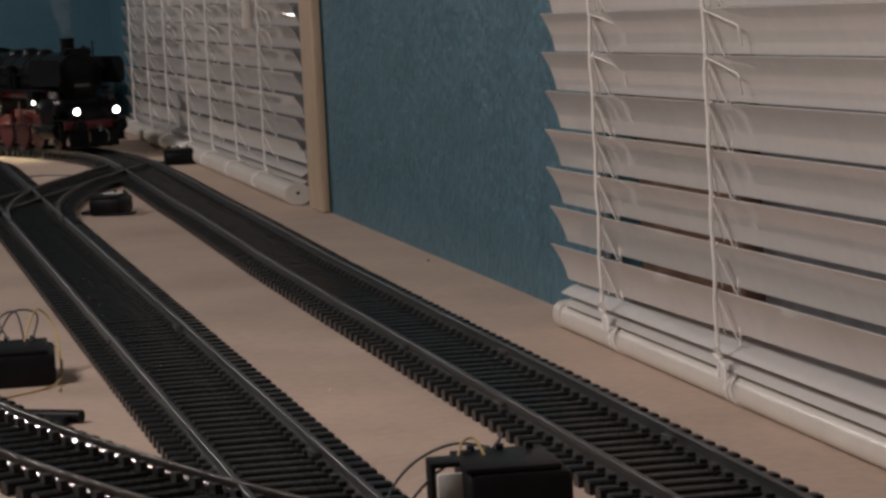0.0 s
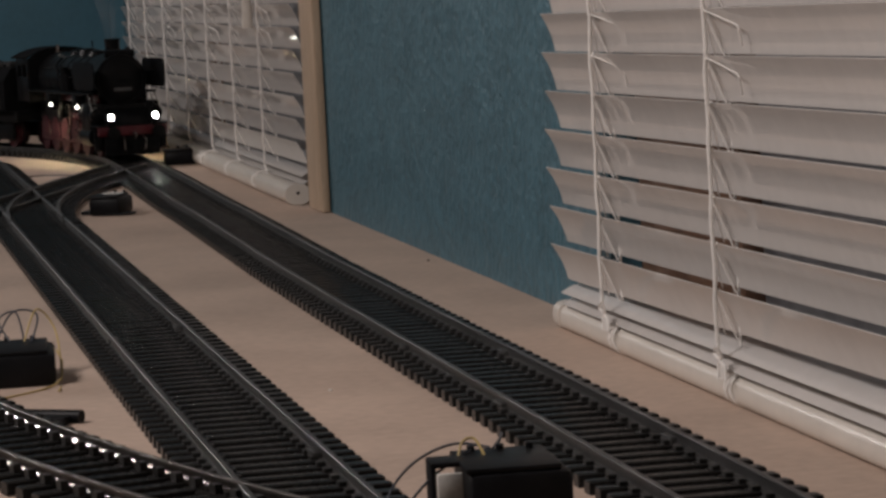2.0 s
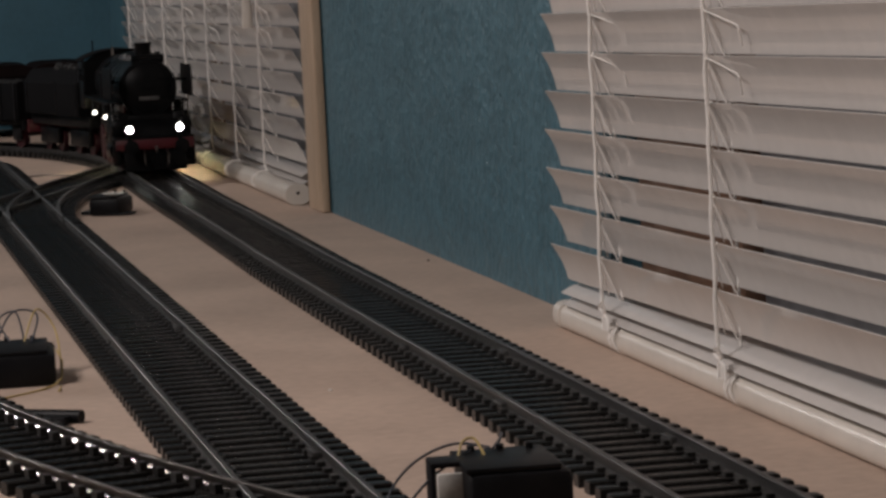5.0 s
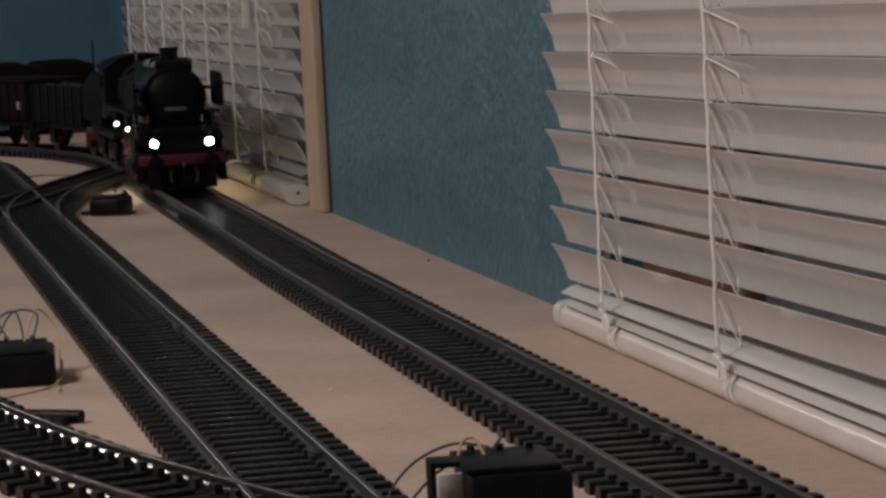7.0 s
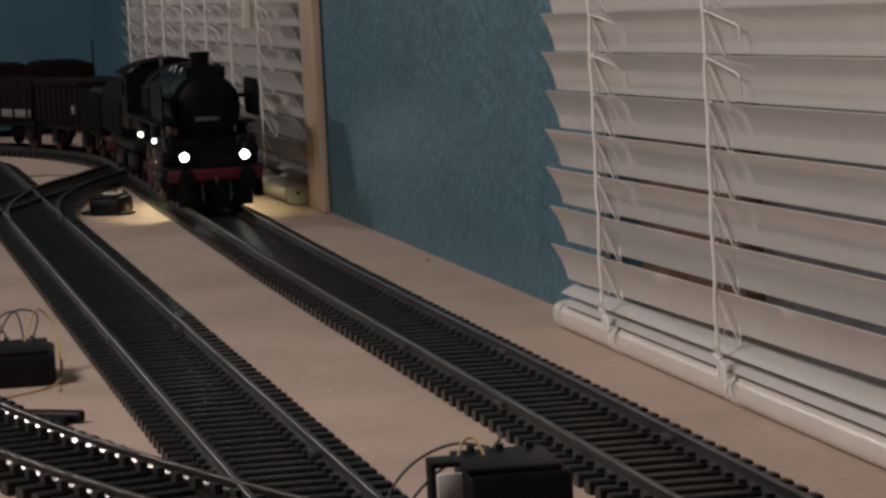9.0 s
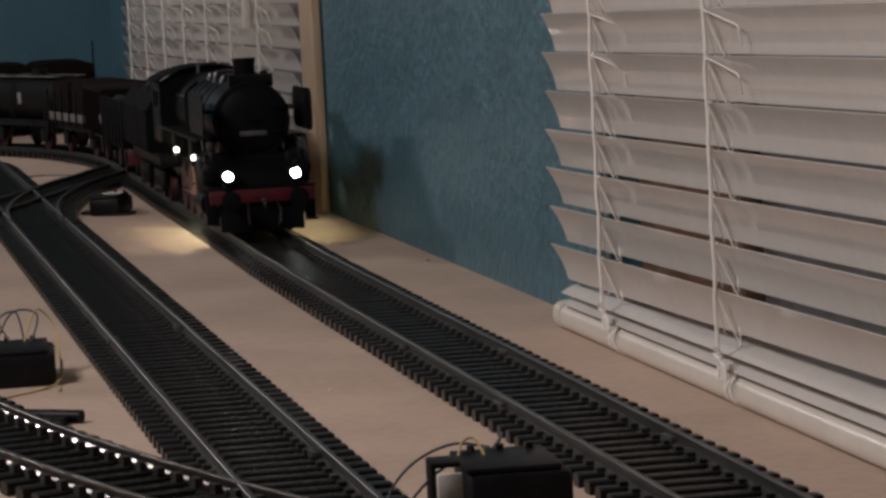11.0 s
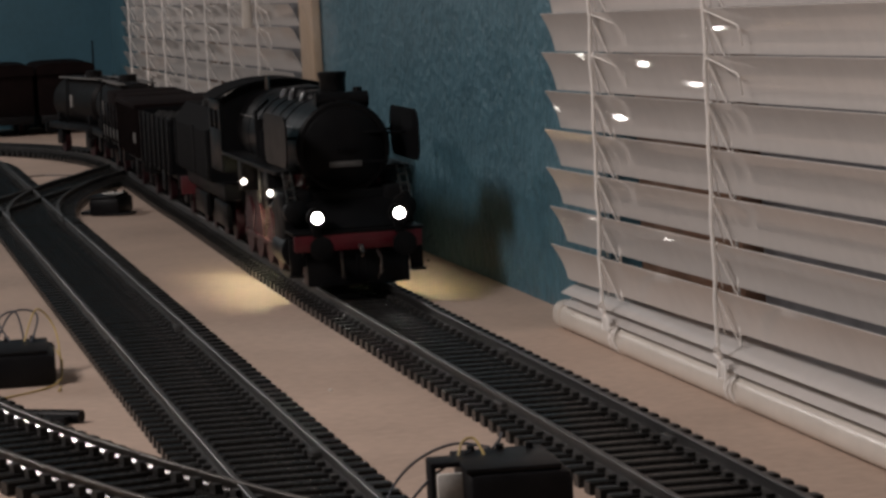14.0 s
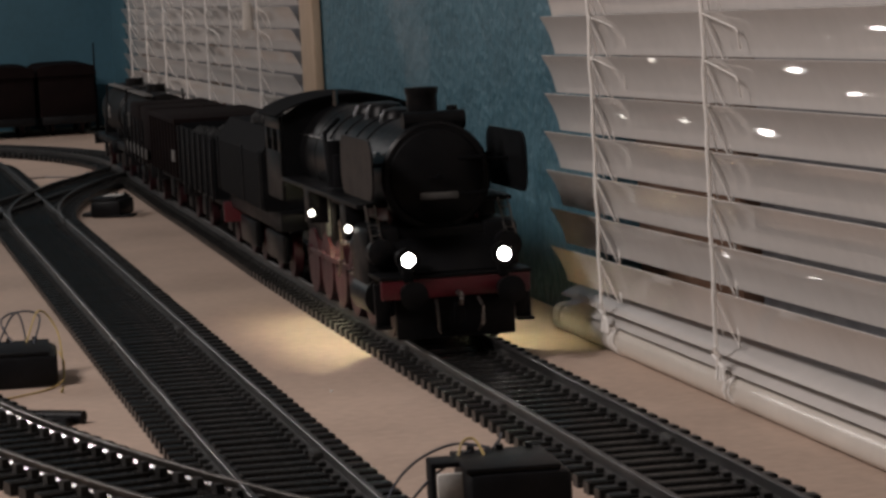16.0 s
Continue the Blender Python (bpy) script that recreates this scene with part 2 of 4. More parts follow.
def blind(label, x, y0, y1, z_first, pitch, count, cords, tilt, stack, rail_r, seed, rise=0.0, open_low=0.0, crown=0.0014, rail_x=0.012, rail_h=0.0076):
    rng = random.Random(seed)
    root = tagged(new("window_blind"), label, "blind")
    root.location = (x, 0, 0)
    lean = [tilt + open_low * max(0.0, 1 - i / 7) for i in range(count)]
    wide = 0.0239
    for i in range(count):
        me = slat_mesh(y0 - y1, 0, wide, radians(lean[i]), crown, M_SLAT)
        share("slat", me, root, pose(rng.uniform(-0.0006, 0.0006), y1 + rng.uniform(-0.002, 0.002), z_first + i * pitch, -rise, rng.uniform(-1.0, 1.0), 0))
    # spare slats lying on the bottom rail
    flat = slat_mesh(y0 - y1, 0, 0.0245, radians(104), 0.0022, M_SLAT)
    for i in range(stack):
        share("slat", flat, root, pose(0.0045 + rng.uniform(-0.0012, 0.0012), y1 + rng.uniform(-0.006, 0.002), 0.0168 + i * 0.0064, -rise * (0.15 + 0.22 * i), rng.uniform(-3, 3), 0))

    def ring(r, h):
        return [(rail_x + r * math.copysign(abs(math.cos(a)) ** 0.78, math.cos(a)), h + 0.0002 + h * math.copysign(abs(math.sin(a)) ** 0.78, math.sin(a))) for a in (2 * math.pi * k / 20 for k in range(20))]

    bm = bmesh.new()
    sweep(bm, ring(rail_r, rail_h), y0 - 0.004, y1 + 0.004)
    part("bottom_rail", bm, M_RAIL_W, root, "white rounded bottom rail")
    for ya in (y1 + 0.004, y0 - 0.018):
        bm = bmesh.new()
        sweep(bm, ring(rail_r * 1.1, rail_h + 0.0007), ya, ya + 0.014)
        cap = part("end_cap", bm, M_RAIL_W, root, "white end cap of the rail")
        bm = bmesh.new()
        rod(bm, (rail_x, ya - 0.0006, rail_h * 1.25), (rail_x, ya + 0.003, rail_h * 1.25), 0.0016, seg=10)
        part("screw_hole", bm, M_BLACK, cap)
    top = z_first + count * pitch
    dx, dz = wide * math.sin(radians(tilt)), wide * math.cos(radians(tilt))

    def rung(pts, r):
        bm = bmesh.new()
        tube(bm, pts, r, 5)
        return to_mesh("rung_and_reflection", bm, M_CORD)

    long_rung = rung([(-0.0015, 0, -0.0005), (dx - 0.0012, -0.006, -dz - 0.0015)], 0.00045)
    thin_rung = rung([(-0.0015, 0, -0.0005), (dx - 0.0012, 0.012, -dz - 0.0010)], 0.00032)
    # bent strand modelled in place of the ladder's reflection in the slat
    cord_reflection = rung([(-0.0015, 0, -0.0005), (dx * 0.15, -0.02, -0.0042), (dx * 0.3, -0.045, -0.0076), (dx * 0.33, -0.047, -0.0095), (dx * 0.6, -0.044, -0.0175)], 0.0004)
    knob = bmesh.new()
    bmesh.ops.create_icosphere(knob, subdivisions=1, radius=0.0012)
    knob = to_mesh("cord_knot", knob, M_CORD)
    for n, cy in enumerate(cords):
        up = math.tan(radians(rise)) * (y1 - cy)
        bm = bmesh.new()
        tube(bm, [(-0.0015 + 0.0004 * math.sin(i * 2.1 + n), cy + 0.0006 * math.sin(i * 1.3 + n), 0.030 + (top - 0.030) * i / 30) for i in range(31)], 0.00105)
        part("ladder_cord", bm, M_CORD, root)
        bm = bmesh.new()
        tube(bm, [(dx + 0.001, cy - 0.004, 0.03 + (top - 0.03) * i / 12) for i in range(13)], 0.00075)
        part("ladder_cord", bm, M_CORD, root)
        for i in range(count):
            at = pose(0, cy, z_first + i * pitch + up, 0, 0, rng.uniform(-4, 4))
            share("rung_and_reflection", long_rung, root, at)
            share("rung_and_reflection", thin_rung, root, at)
            share("cord_knot", knob, root, at)
            if i > 4:
                share("rung_and_reflection", cord_reflection, root, at)
        bm = bmesh.new()
        # cord wound and knotted round the bottom rail
        for k in range(4):
            pts = []
            for i in range(13):
                a = 2 * math.pi * i / 12
                pts.append((rail_x + (rail_r * 1.04 + 0.001) * math.cos(a), cy - 0.004 + 0.0024 * k + 0.002 * math.sin(a + k * 1.7), (rail_h + 0.001) * (1 + 0.98 * math.sin(a))))
            tube(bm, pts, 0.0009, 5)
        for k in range(3):
            tube(bm, [(-0.001 - 0.001 * k, cy + 0.002 - 0.003 * k, 0.031), (-0.001, cy + 0.008 - 0.006 * k, 0.026), (0.0, cy - 0.006 + 0.005 * k, 0.021), (-0.001, cy - 0.010 + 0.006 * k, 0.014)], 0.0008, 5)
        part("cord_winding", bm, M_CORD, root)
    return root


# ---- track ----
ARC_Y, ARC_R = 3.55, 1.24


def main_line(s):
    """Centre of the main track and its heading (turn to the west) at s metres along it."""
    pts = ((-1, 0.0), (1.9, 0.0), (2.2, 0.0012), (2.42, 0.004), (2.66, 0.0068), (2.88, 0.0078), (3.1, 0.0105), (3.3, 0.0126), (9, 0.0128))
    if s > ARC_Y:
        a = (s - ARC_Y) / ARC_R
        return 0.0128 - ARC_R * (1 - math.cos(a)), ARC_Y + ARC_R * math.sin(a), a
    for (a, xa), (b, xb) in zip(pts, pts[1:]):
        if a <= s <= b:
            u = (s - a) / (b - a)
            return xa + (xb - xa) * u, s, -math.atan((xb - xa) / (b - a))


def mid_line(s):
    if s > 3.64:
        a = (s - 3.64) / 1.0
        return -0.1537 - 1.0 * (1 - math.cos(a)), 3.64 + math.sin(a), a
    return -0.1537, s, 0.0


def near_line(s):
    """The diverging track, s is the distance along y."""
    y = s
    def at(y):
        return -0.2181 + (-0.236) * (y - 1.3529) + (y - 1.3529) * (y - 1.526) * 0.252
    sl = (at(y + 0.01) - at(y - 0.01)) / 0.02
    h = -math.atan(sl)
    return at(y) - 0.0225 * math.cos(h), y - 0.0225 * math.sin(h), h


def diag_line(s):
    """The crossover from the middle track to the main track."""
    h0 = math.atan2(0.0665, 0.197)
    x, y = -0.22 + s * math.sin(h0), 2.81 + s * math.cos(h0)
    return x, y, -h0


def slip_line(s):
    """The curved link from the second track into the crossover; s from 0 to 1."""
    h0 = math.atan2(0.0665, 0.197)
    r, a = 1.71, s * h0
    return -0.1545 + r * (1 - math.cos(a)), 2.724 + r * math.sin(a), -a


def rail_profile():
    return [(-0.0028, 0), (0.0028, 0), (0.0026, 0.0007), (0.0006, 0.0013), (0.0006, 0.0042), (0.0014, 0.0047), (0.0014, 0.0062), (0.001, 0.0066), (-0.001, 0.0066), (-0.0014, 0.0062), (-0.0014, 0.0047), (-0.0006, 0.0042), (-0.0006, 0.0013), (-0.0026, 0.0007)]


def sleeper_mesh(half):
    bm = bmesh.new()
    pr = [(-0.0048, 0), (0.0048, 0), (0.0044, 0.0052), (0.0038, 0.0056), (-0.0038, 0.0056), (-0.0044, 0.0052)]
    rings = []
    for x, k in ((-half, 0.8), (-half + 0.0012, 1), (half - 0.0012, 1), (half, 0.8)):
        rings.append([bm.verts.new((x, y * (0.92 if k < 1 else 1), z * (0.93 if k < 1 else 1))) for y, z in pr])
    for a, b in zip(rings, rings[1:]):
        for k in range(6):
            bm.faces.new((a[k], b[k], b[(k + 1) % 6], a[(k + 1) % 6]))
    bm.faces.new(rings[0]), bm.faces.new(rings[-1])
    return to_mesh("sleeper", bm, M_SLEEPER)


SLEEPER = sleeper_mesh(0.0395)


def track(label, line, s0, s1, pitch, lift=0.0, webs=True, singles=(0, 99), rails=(-1, 1), half=0.0225, near=False, shift=0.0, ties=None):
    root = tagged(new("railway_track"), label, "track")
    n = int((s1 - s0) / pitch)
    rest, chairs, web = bmesh.new(), bmesh.new(), bmesh.new()
    rng = random.Random(int(s0 * 100) + 7)
    extra = False
    for i in range(n + 1):
        s = s0 + i * pitch
        x, y, h = line(s)
        m = pose(x, y, lift + rng.uniform(-0.0002, 0.0002), 0, 0, math.degrees(h) + rng.uniform(-0.6, 0.6))
        if singles[0] <= s <= singles[1]:
            share("sleeper", ties or SLEEPER, root, m @ Matrix.Translation((shift, 0, 0)))
        else:
            extra = True
            rest.from_mesh(ties or SLEEPER)
            rest.verts.ensure_lookup_table()
            bmesh.ops.transform(rest, matrix=m, verts=rest.verts[-24:])
        for k in (-1, 1):
            for e in (-1, 1):
                box(chairs, k * half + e * 0.0042 - 0.0018, k * half + e * 0.0042 + 0.0018, -0.0027, 0.0027, 0.0052, 0.0098 if near else 0.0076, 0, m)
            if webs:
                box(web, k * 0.0225 - 0.0035, k * 0.0225 + 0.0035, pitch * 0.2, pitch * 0.8, 0.0, 0.0042, 0, m)
    tagged(part("rail_fastening", chairs, M_CHAIR, root), kind="stuff")
    if webs:
        tagged(part("sleeper_web", web, M_SLEEPER, root), kind="stuff")
    if extra:
        tagged(part("sleepers", rest, M_SLEEPER, root), kind="stuff")
    else:
        rest.free()
    for k in rails:
        bm = bmesh.new()
        st = max(8, int((s1 - s0) / 0.05))
        rings = []
        for i in range(st + 1):
            x, y, h = line(s0 + (s1 - s0) * i / st)
            q = pose(x, y, lift + 0.0054, 0, 0, math.degrees(h))
            rings.append([bm.verts.new(q @ Vector((k * half + a, 0, b))) for a, b in rail_profile()])
        for a, b in zip(rings, rings[1:]):
            for j in range(14):
                bm.faces.new((a[j], b[j], b[(j + 1) % 14], a[(j + 1) % 14]))
        bm.faces.new(rings[0]), bm.faces.new(rings[-1][::-1])
        rail = part("rail", bm, M_HEAD if near else M_RAIL, root, "dull nickel rail")
        if near:
            # added glossy slopes on both sides of the dull head, angled to mirror a lamp
            bm = bmesh.new()
            for e in (-1, 1):
                rings = []
                for i in range(st + 1):
                    x, y, h = line(s0 + (s1 - s0) * i / st)
                    q = pose(x, y, lift + 0.0054, 0, 0, math.degrees(h))
                    rings.append([bm.verts.new(q @ Vector((k * half + e * a, 0, b))) for a, b in ((0.0036, 0.0004), (0.0008, 0.0030), (0.0007, 0.0004))])
                for a, b in zip(rings, rings[1:]):
                    for j in range(3):
                        bm.faces.new((a[j], b[j], b[(j + 1) % 3], a[(j + 1) % 3]))
                bm.faces.new(rings[0]), bm.faces.new(rings[-1][::-1])
            part("rail_glint", bm, M_GLINT, rail, "glossy slope along the rail foot, added to give lamp glints")
    return root


# ---- the things ----
blind("white vinyl mini blind, slats tilted nearly closed, knotted cords", 0.0825, 0.55, 1.731, 0.0529, 0.0228, 15, (1.611, 1.391, 0.95, 0.73), 20, 2, 0.0080, 3, 0.78, 4)
FAR_BLIND = blind("white vinyl mini blind hanging in the far window", 0.1055, 2.855, 4.50, 0.052, 0.0222, 14, (3.06, 3.27, 3.48, 3.70, 3.92, 4.14, 4.36), 26, 2, 0.0112, 5, 0.25, rail_x=-0.003, rail_h=0.0092)
bm = bmesh.new()
rod(bm, (-0.007, 3.09, 0.1675), (-0.007, 3.09, 0.197), 0.0062, 0.0045, 16)
rod(bm, (-0.007, 3.09, 0.197), (-0.007, 3.09, 0.42), 0.0008, seg=6)
part("cord_tassel", bm, M_RAIL_W, FAR_BLIND, "white plastic pull tassel on its cord")
track("straight main track with black sleepers, curving away far off", main_line, 0.7, 5.0, 0.01828, singles=(1.0, 5.0), shift=0.0013, ties=sleeper_mesh(0.0385))
track("second track with black sleepers beside the main track", mid_line, 1.03, 4.4, 0.01828, singles=(1.03, 3.8), half=0.0240, shift=0.0005, ties=sleeper_mesh(0.0406))
track("diverging track with lamp glints along its rails", near_line, 1.0, 1.75, 0.01828, lift=0.0006, near=True)
track("diagonal crossover track between the two lines", diag_line, 0.0, 0.70, 0.01828, lift=0.0006)

track("curved slip track of the crossover", slip_line, 0.0, 1.0, 0.0328, lift=0.0012, half=0.0235, webs=False)


def motor(label, m, size, wires=(), tag=False):
    l, w, h = size
    root = tagged(new("point_motor"), label, "point motor")
    root.matrix_basis = m
    bm = bmesh.new()
    box(bm, -l / 2, l / 2, -w / 2, w / 2, 0, h, 0.003)
    part("case", bm, M_BLACK, root)
    bm = bmesh.new()
    box(bm, -l / 2 - 0.0012, l / 2 - 0.004, -w / 2 + 0.002, w / 2 + 0.001, h, h + 0.0022, 0.0008)
    lid = part("lid", bm, M_BLACK, root)
    for k in range(3):
        bm = bmesh.new()
        rod(bm, (-l / 3 + k * l / 3.4, w / 2 - 0.005, h + 0.002), (-l / 3 + k * l / 3.4, w / 2 - 0.005, h + 0.0045), 0.0016, seg=10)
        part("terminal", bm, M_BLACK, lid)
    bm = bmesh.new()
    box(bm, -l / 2 - 0.012, -l / 2, -w / 4, w / 4, 0.0005, 0.004, 0.001)
    part("mounting_tab", bm, M_BLACK, root)
    if tag:
        bm = bmesh.new()
        box(bm, -l / 2 - 0.0105, -l / 2 - 0.0002, w / 2 - 0.030, w / 2 - 0.028, 0.0090, 0.0205, 0.0004)
        part("paper_label", bm, M_LABEL, root, "torn white paper label")
        bm = bmesh.new()
        box(bm, -l / 2 - 0.0125, -l / 2 - 0.0105, w / 2 - 0.028, w / 2 - 0.010, 0.0005, h + 0.002, 0.0006)
        box(bm, -l / 2 - 0.0125, -l / 2, w / 2 - 0.028, w / 2 - 0.010, h, h + 0.0022, 0.0006)
        part("bracket", bm, M_BLACK, root)
    for pts, mat in wires:
        bm = bmesh.new()
        fine = []
        q = [Vector(p) for p in pts]
        q = [q[0]] + q + [q[-1]]
        for i in range(1, len(q) - 2):
            for k in range(6):
                u = k / 6
                fine.append(0.5 * (2 * q[i] + (q[i + 1] - q[i - 1]) * u + (2 * q[i - 1] - 5 * q[i] + 4 * q[i + 1] - q[i + 2]) * u * u + (3 * q[i] - q[i - 1] - 3 * q[i + 1] + q[i + 2]) * u ** 3))
        fine.append(q[-1])
        tube(bm, fine, 0.0006, 6)
        part("wire", bm, mat, root)
    return root


motor("black plastic point motor with a white label beside the track", pose(-0.0770, 1.1555, 0, 0, 0, -4), (0.041, 0.050, 0.0225),
      [([(-0.053, 0.000, 0.001), (-0.048, 0.010, 0.013), (-0.036, 0.022, 0.022), (-0.020, 0.025, 0.0275), (-0.006, 0.018, 0.0262)], M_WIRE_G),
       ([(-0.050, -0.008, 0.001), (-0.043, 0.000, 0.008), (-0.030, 0.010, 0.018), (-0.014, 0.016, 0.0262)], M_WIRE_G),
       ([(-0.020, 0.012, 0.0235), (-0.0175, 0.016, 0.0295), (-0.0125, 0.016, 0.0305), (-0.0095, 0.010, 0.0245)], M_WIRE_Y),
       ([(-0.050, -0.016, 0.0008), (-0.042, -0.010, 0.004), (-0.030, -0.005, 0.010)], M_WIRE_Y),
       ([(-0.005, 0.018, 0.0255), (0.000, 0.030, 0.0275), (0.004, 0.052, 0.026), (0.006, 0.083, 0.013)], M_WIRE_G)], True)
motor("black plastic point motor with thin wires", pose(-0.2430, 1.695, 0, 0, 0, -4), (0.050, 0.062, 0.018),
      [([(0.0, 0.02, 0.02), (-0.006, 0.03, 0.032), (0.004, 0.03, 0.036), (0.008, 0.022, 0.02)], M_WIRE_G),
       ([(-0.008, 0.02, 0.02), (0.002, 0.03, 0.036), (0.016, 0.03, 0.034), (0.012, 0.01, 0.02)], M_WIRE_G),
       ([(0.008, 0.02, 0.02), (0.016, 0.03, 0.037), (0.026, 0.03, 0.024), (0.028, 0.0, 0.001), (0.026, -0.06, 0.001)], M_WIRE_Y),
       ([(0.026, 0.0, 0.016), (0.0285, -0.012, 0.009), (0.022, -0.04, 0.001), (-0.02, -0.09, 0.001)], M_WIRE_Y)])
cross_motor = motor("black plastic point motor by the crossover with a pale sticker", pose(-0.0725, 2.885, 0, 0, 0, -20), (0.030, 0.055, 0.0165))
bm = bmesh.new()
box(bm, -0.010, 0.008, 0.004, 0.024, 0.0187, 0.0192)
part("sticker", bm, M_LABEL, cross_motor, "pale sticker on the lid")
bm = bmesh.new()
box(bm, 0.002, 0.026, -0.030, -0.008, 0.0004, 0.0024, 0.0006)
part("foot_plate", bm, M_BLACK, cross_motor)
motor("black plastic point motor below the far window", pose(0.079, 3.60, 0, 0, 0, -5), (0.038, 0.05, 0.016))

bar = tagged(new("cable_bar"), "short black plastic bar lying on the board", "bar")
bar.matrix_basis = pose(-0.234, 1.522, 0, 0, 0, -35)
bm = bmesh.new()
rod(bm, (-0.024, 0, 0.0035), (0.018, 0, 0.0035), 0.0034, seg=14)
part("tube", bm, M_BLACK, bar)
bm = bmesh.new()
box(bm, -0.018, 0.014, -0.011, -0.003, 0, 0.0045, 0.001)
part("clip", bm, M_BLACK, bar)

# loose wires on the far board
bm = bmesh.new()
tube(bm, [(-0.12, 3.52, 0.0008), (-0.09, 3.53, 0.0008), (-0.06, 3.50, 0.0008), (-0.03, 3.49, 0.0008)], 0.0008)
tagged(part("loose_wire", bm, M_WIRE_G), "thin dark wire lying on the board", "wire")
bm = bmesh.new()
box(bm, -0.048, -0.03, 3.42, 3.47, 0, 0.008, 0.002)
tagged(part("switch_block", bm, M_BLACK), "small black block beside the curved track", "block")
for x, y, m, n, l in ((-0.0838, 1.5563, M_LABEL, "crumb", "tiny white crumb on the board"), (0.1022, 2.2099, M_BLACK, "screw_head", "tiny dark screw head in the board")):
    bm = bmesh.new()
    bmesh.ops.create_icosphere(bm, subdivisions=2, radius=0.0009, matrix=Matrix.Translation((x, y, 0.0004)))
    tagged(part(n, bm, m), l, n.split("_")[0])

# rail joiners
for line, s, k, lift in ((main_line, 1.655, -1, 0), (main_line, 1.60, 1, 0), (main_line, 1.41, -1, 0), (main_line, 1.27, 1, 0), (mid_line, 1.79, -1, 0), (mid_line, 1.83, 1, 0), (mid_line, 1.31, 1, 0)):
    x, y, h = line(s)
    bm = bmesh.new()
    box(bm, k * 0.0225 - 0.0034, k * 0.0225 + 0.0034, -0.008, 0.008, 0.0052, 0.0092, 0.0006, pose(x, y, lift, 0, 0, math.degrees(h)))
    tagged(part("rail_joiner", bm, M_RAIL), "dull metal rail joiner between two track pieces", "rail joiner", "rail joiners")


# ---- train ----
def wheel_mesh(r, spokes):
    """A spoked wheel about the x axis."""
    bm = bmesh.new()
    turn = Matrix.Rotation(radians(90), 4, "Z")
    lathe(bm, [(r * 0.80, -0.002), (r * 0.92, -0.002), (r * 0.92, 0.002), (r * 0.80, 0.002)], 24, turn)
    lathe(bm, [(0.0002, -0.0028), (r * 0.2, -0.0028), (r * 0.2, 0.0028), (0.0002, 0.0028)], 12, turn)
    for k in range(spokes):
        box(bm, -0.001, 0.001, -0.0011, 0.0011, r * 0.15, r * 0.85, 0, Matrix.Rotation(2 * math.pi * k / spokes, 4, "X"))
    return to_mesh("wheel", bm, M_WHEEL)


def tyre_mesh(r):
    bm = bmesh.new()
    turn = Matrix.Rotation(radians(90), 4, "Z")
    lathe(bm, [(r * 0.91, -0.003), (r, -0.003), (r * 0.99, 0.003), (r * 0.91, 0.003)], 24, turn)
    return to_mesh("tyre", bm, M_WHEEL)


WHEELS, RODS = [], []


def sheet(bm, x0, x1, y0, y1, z0, z1, r):
    """A thin upright plate with rounded corners."""
    pts = []
    for cy, cz, a0 in ((y1 - r, z1 - r, 0), (y0 + r, z1 - r, 90), (y0 + r, z0 + r, 180), (y1 - r, z0 + r, 270)):
        for i in range(6):
            a = radians(a0 + 18 * i)
            pts.append((cy + r * math.cos(a), cz + r * math.sin(a)))
    ra, rb = [bm.verts.new((x0, y, z)) for y, z in pts], [bm.verts.new((x1, y, z)) for y, z in pts]
    for i in range(len(pts)):
        j = (i + 1) % len(pts)
        bm.faces.new((ra[i], ra[j], rb[j], rb[i]))
    bm.faces.new(ra), bm.faces.new(rb[::-1])


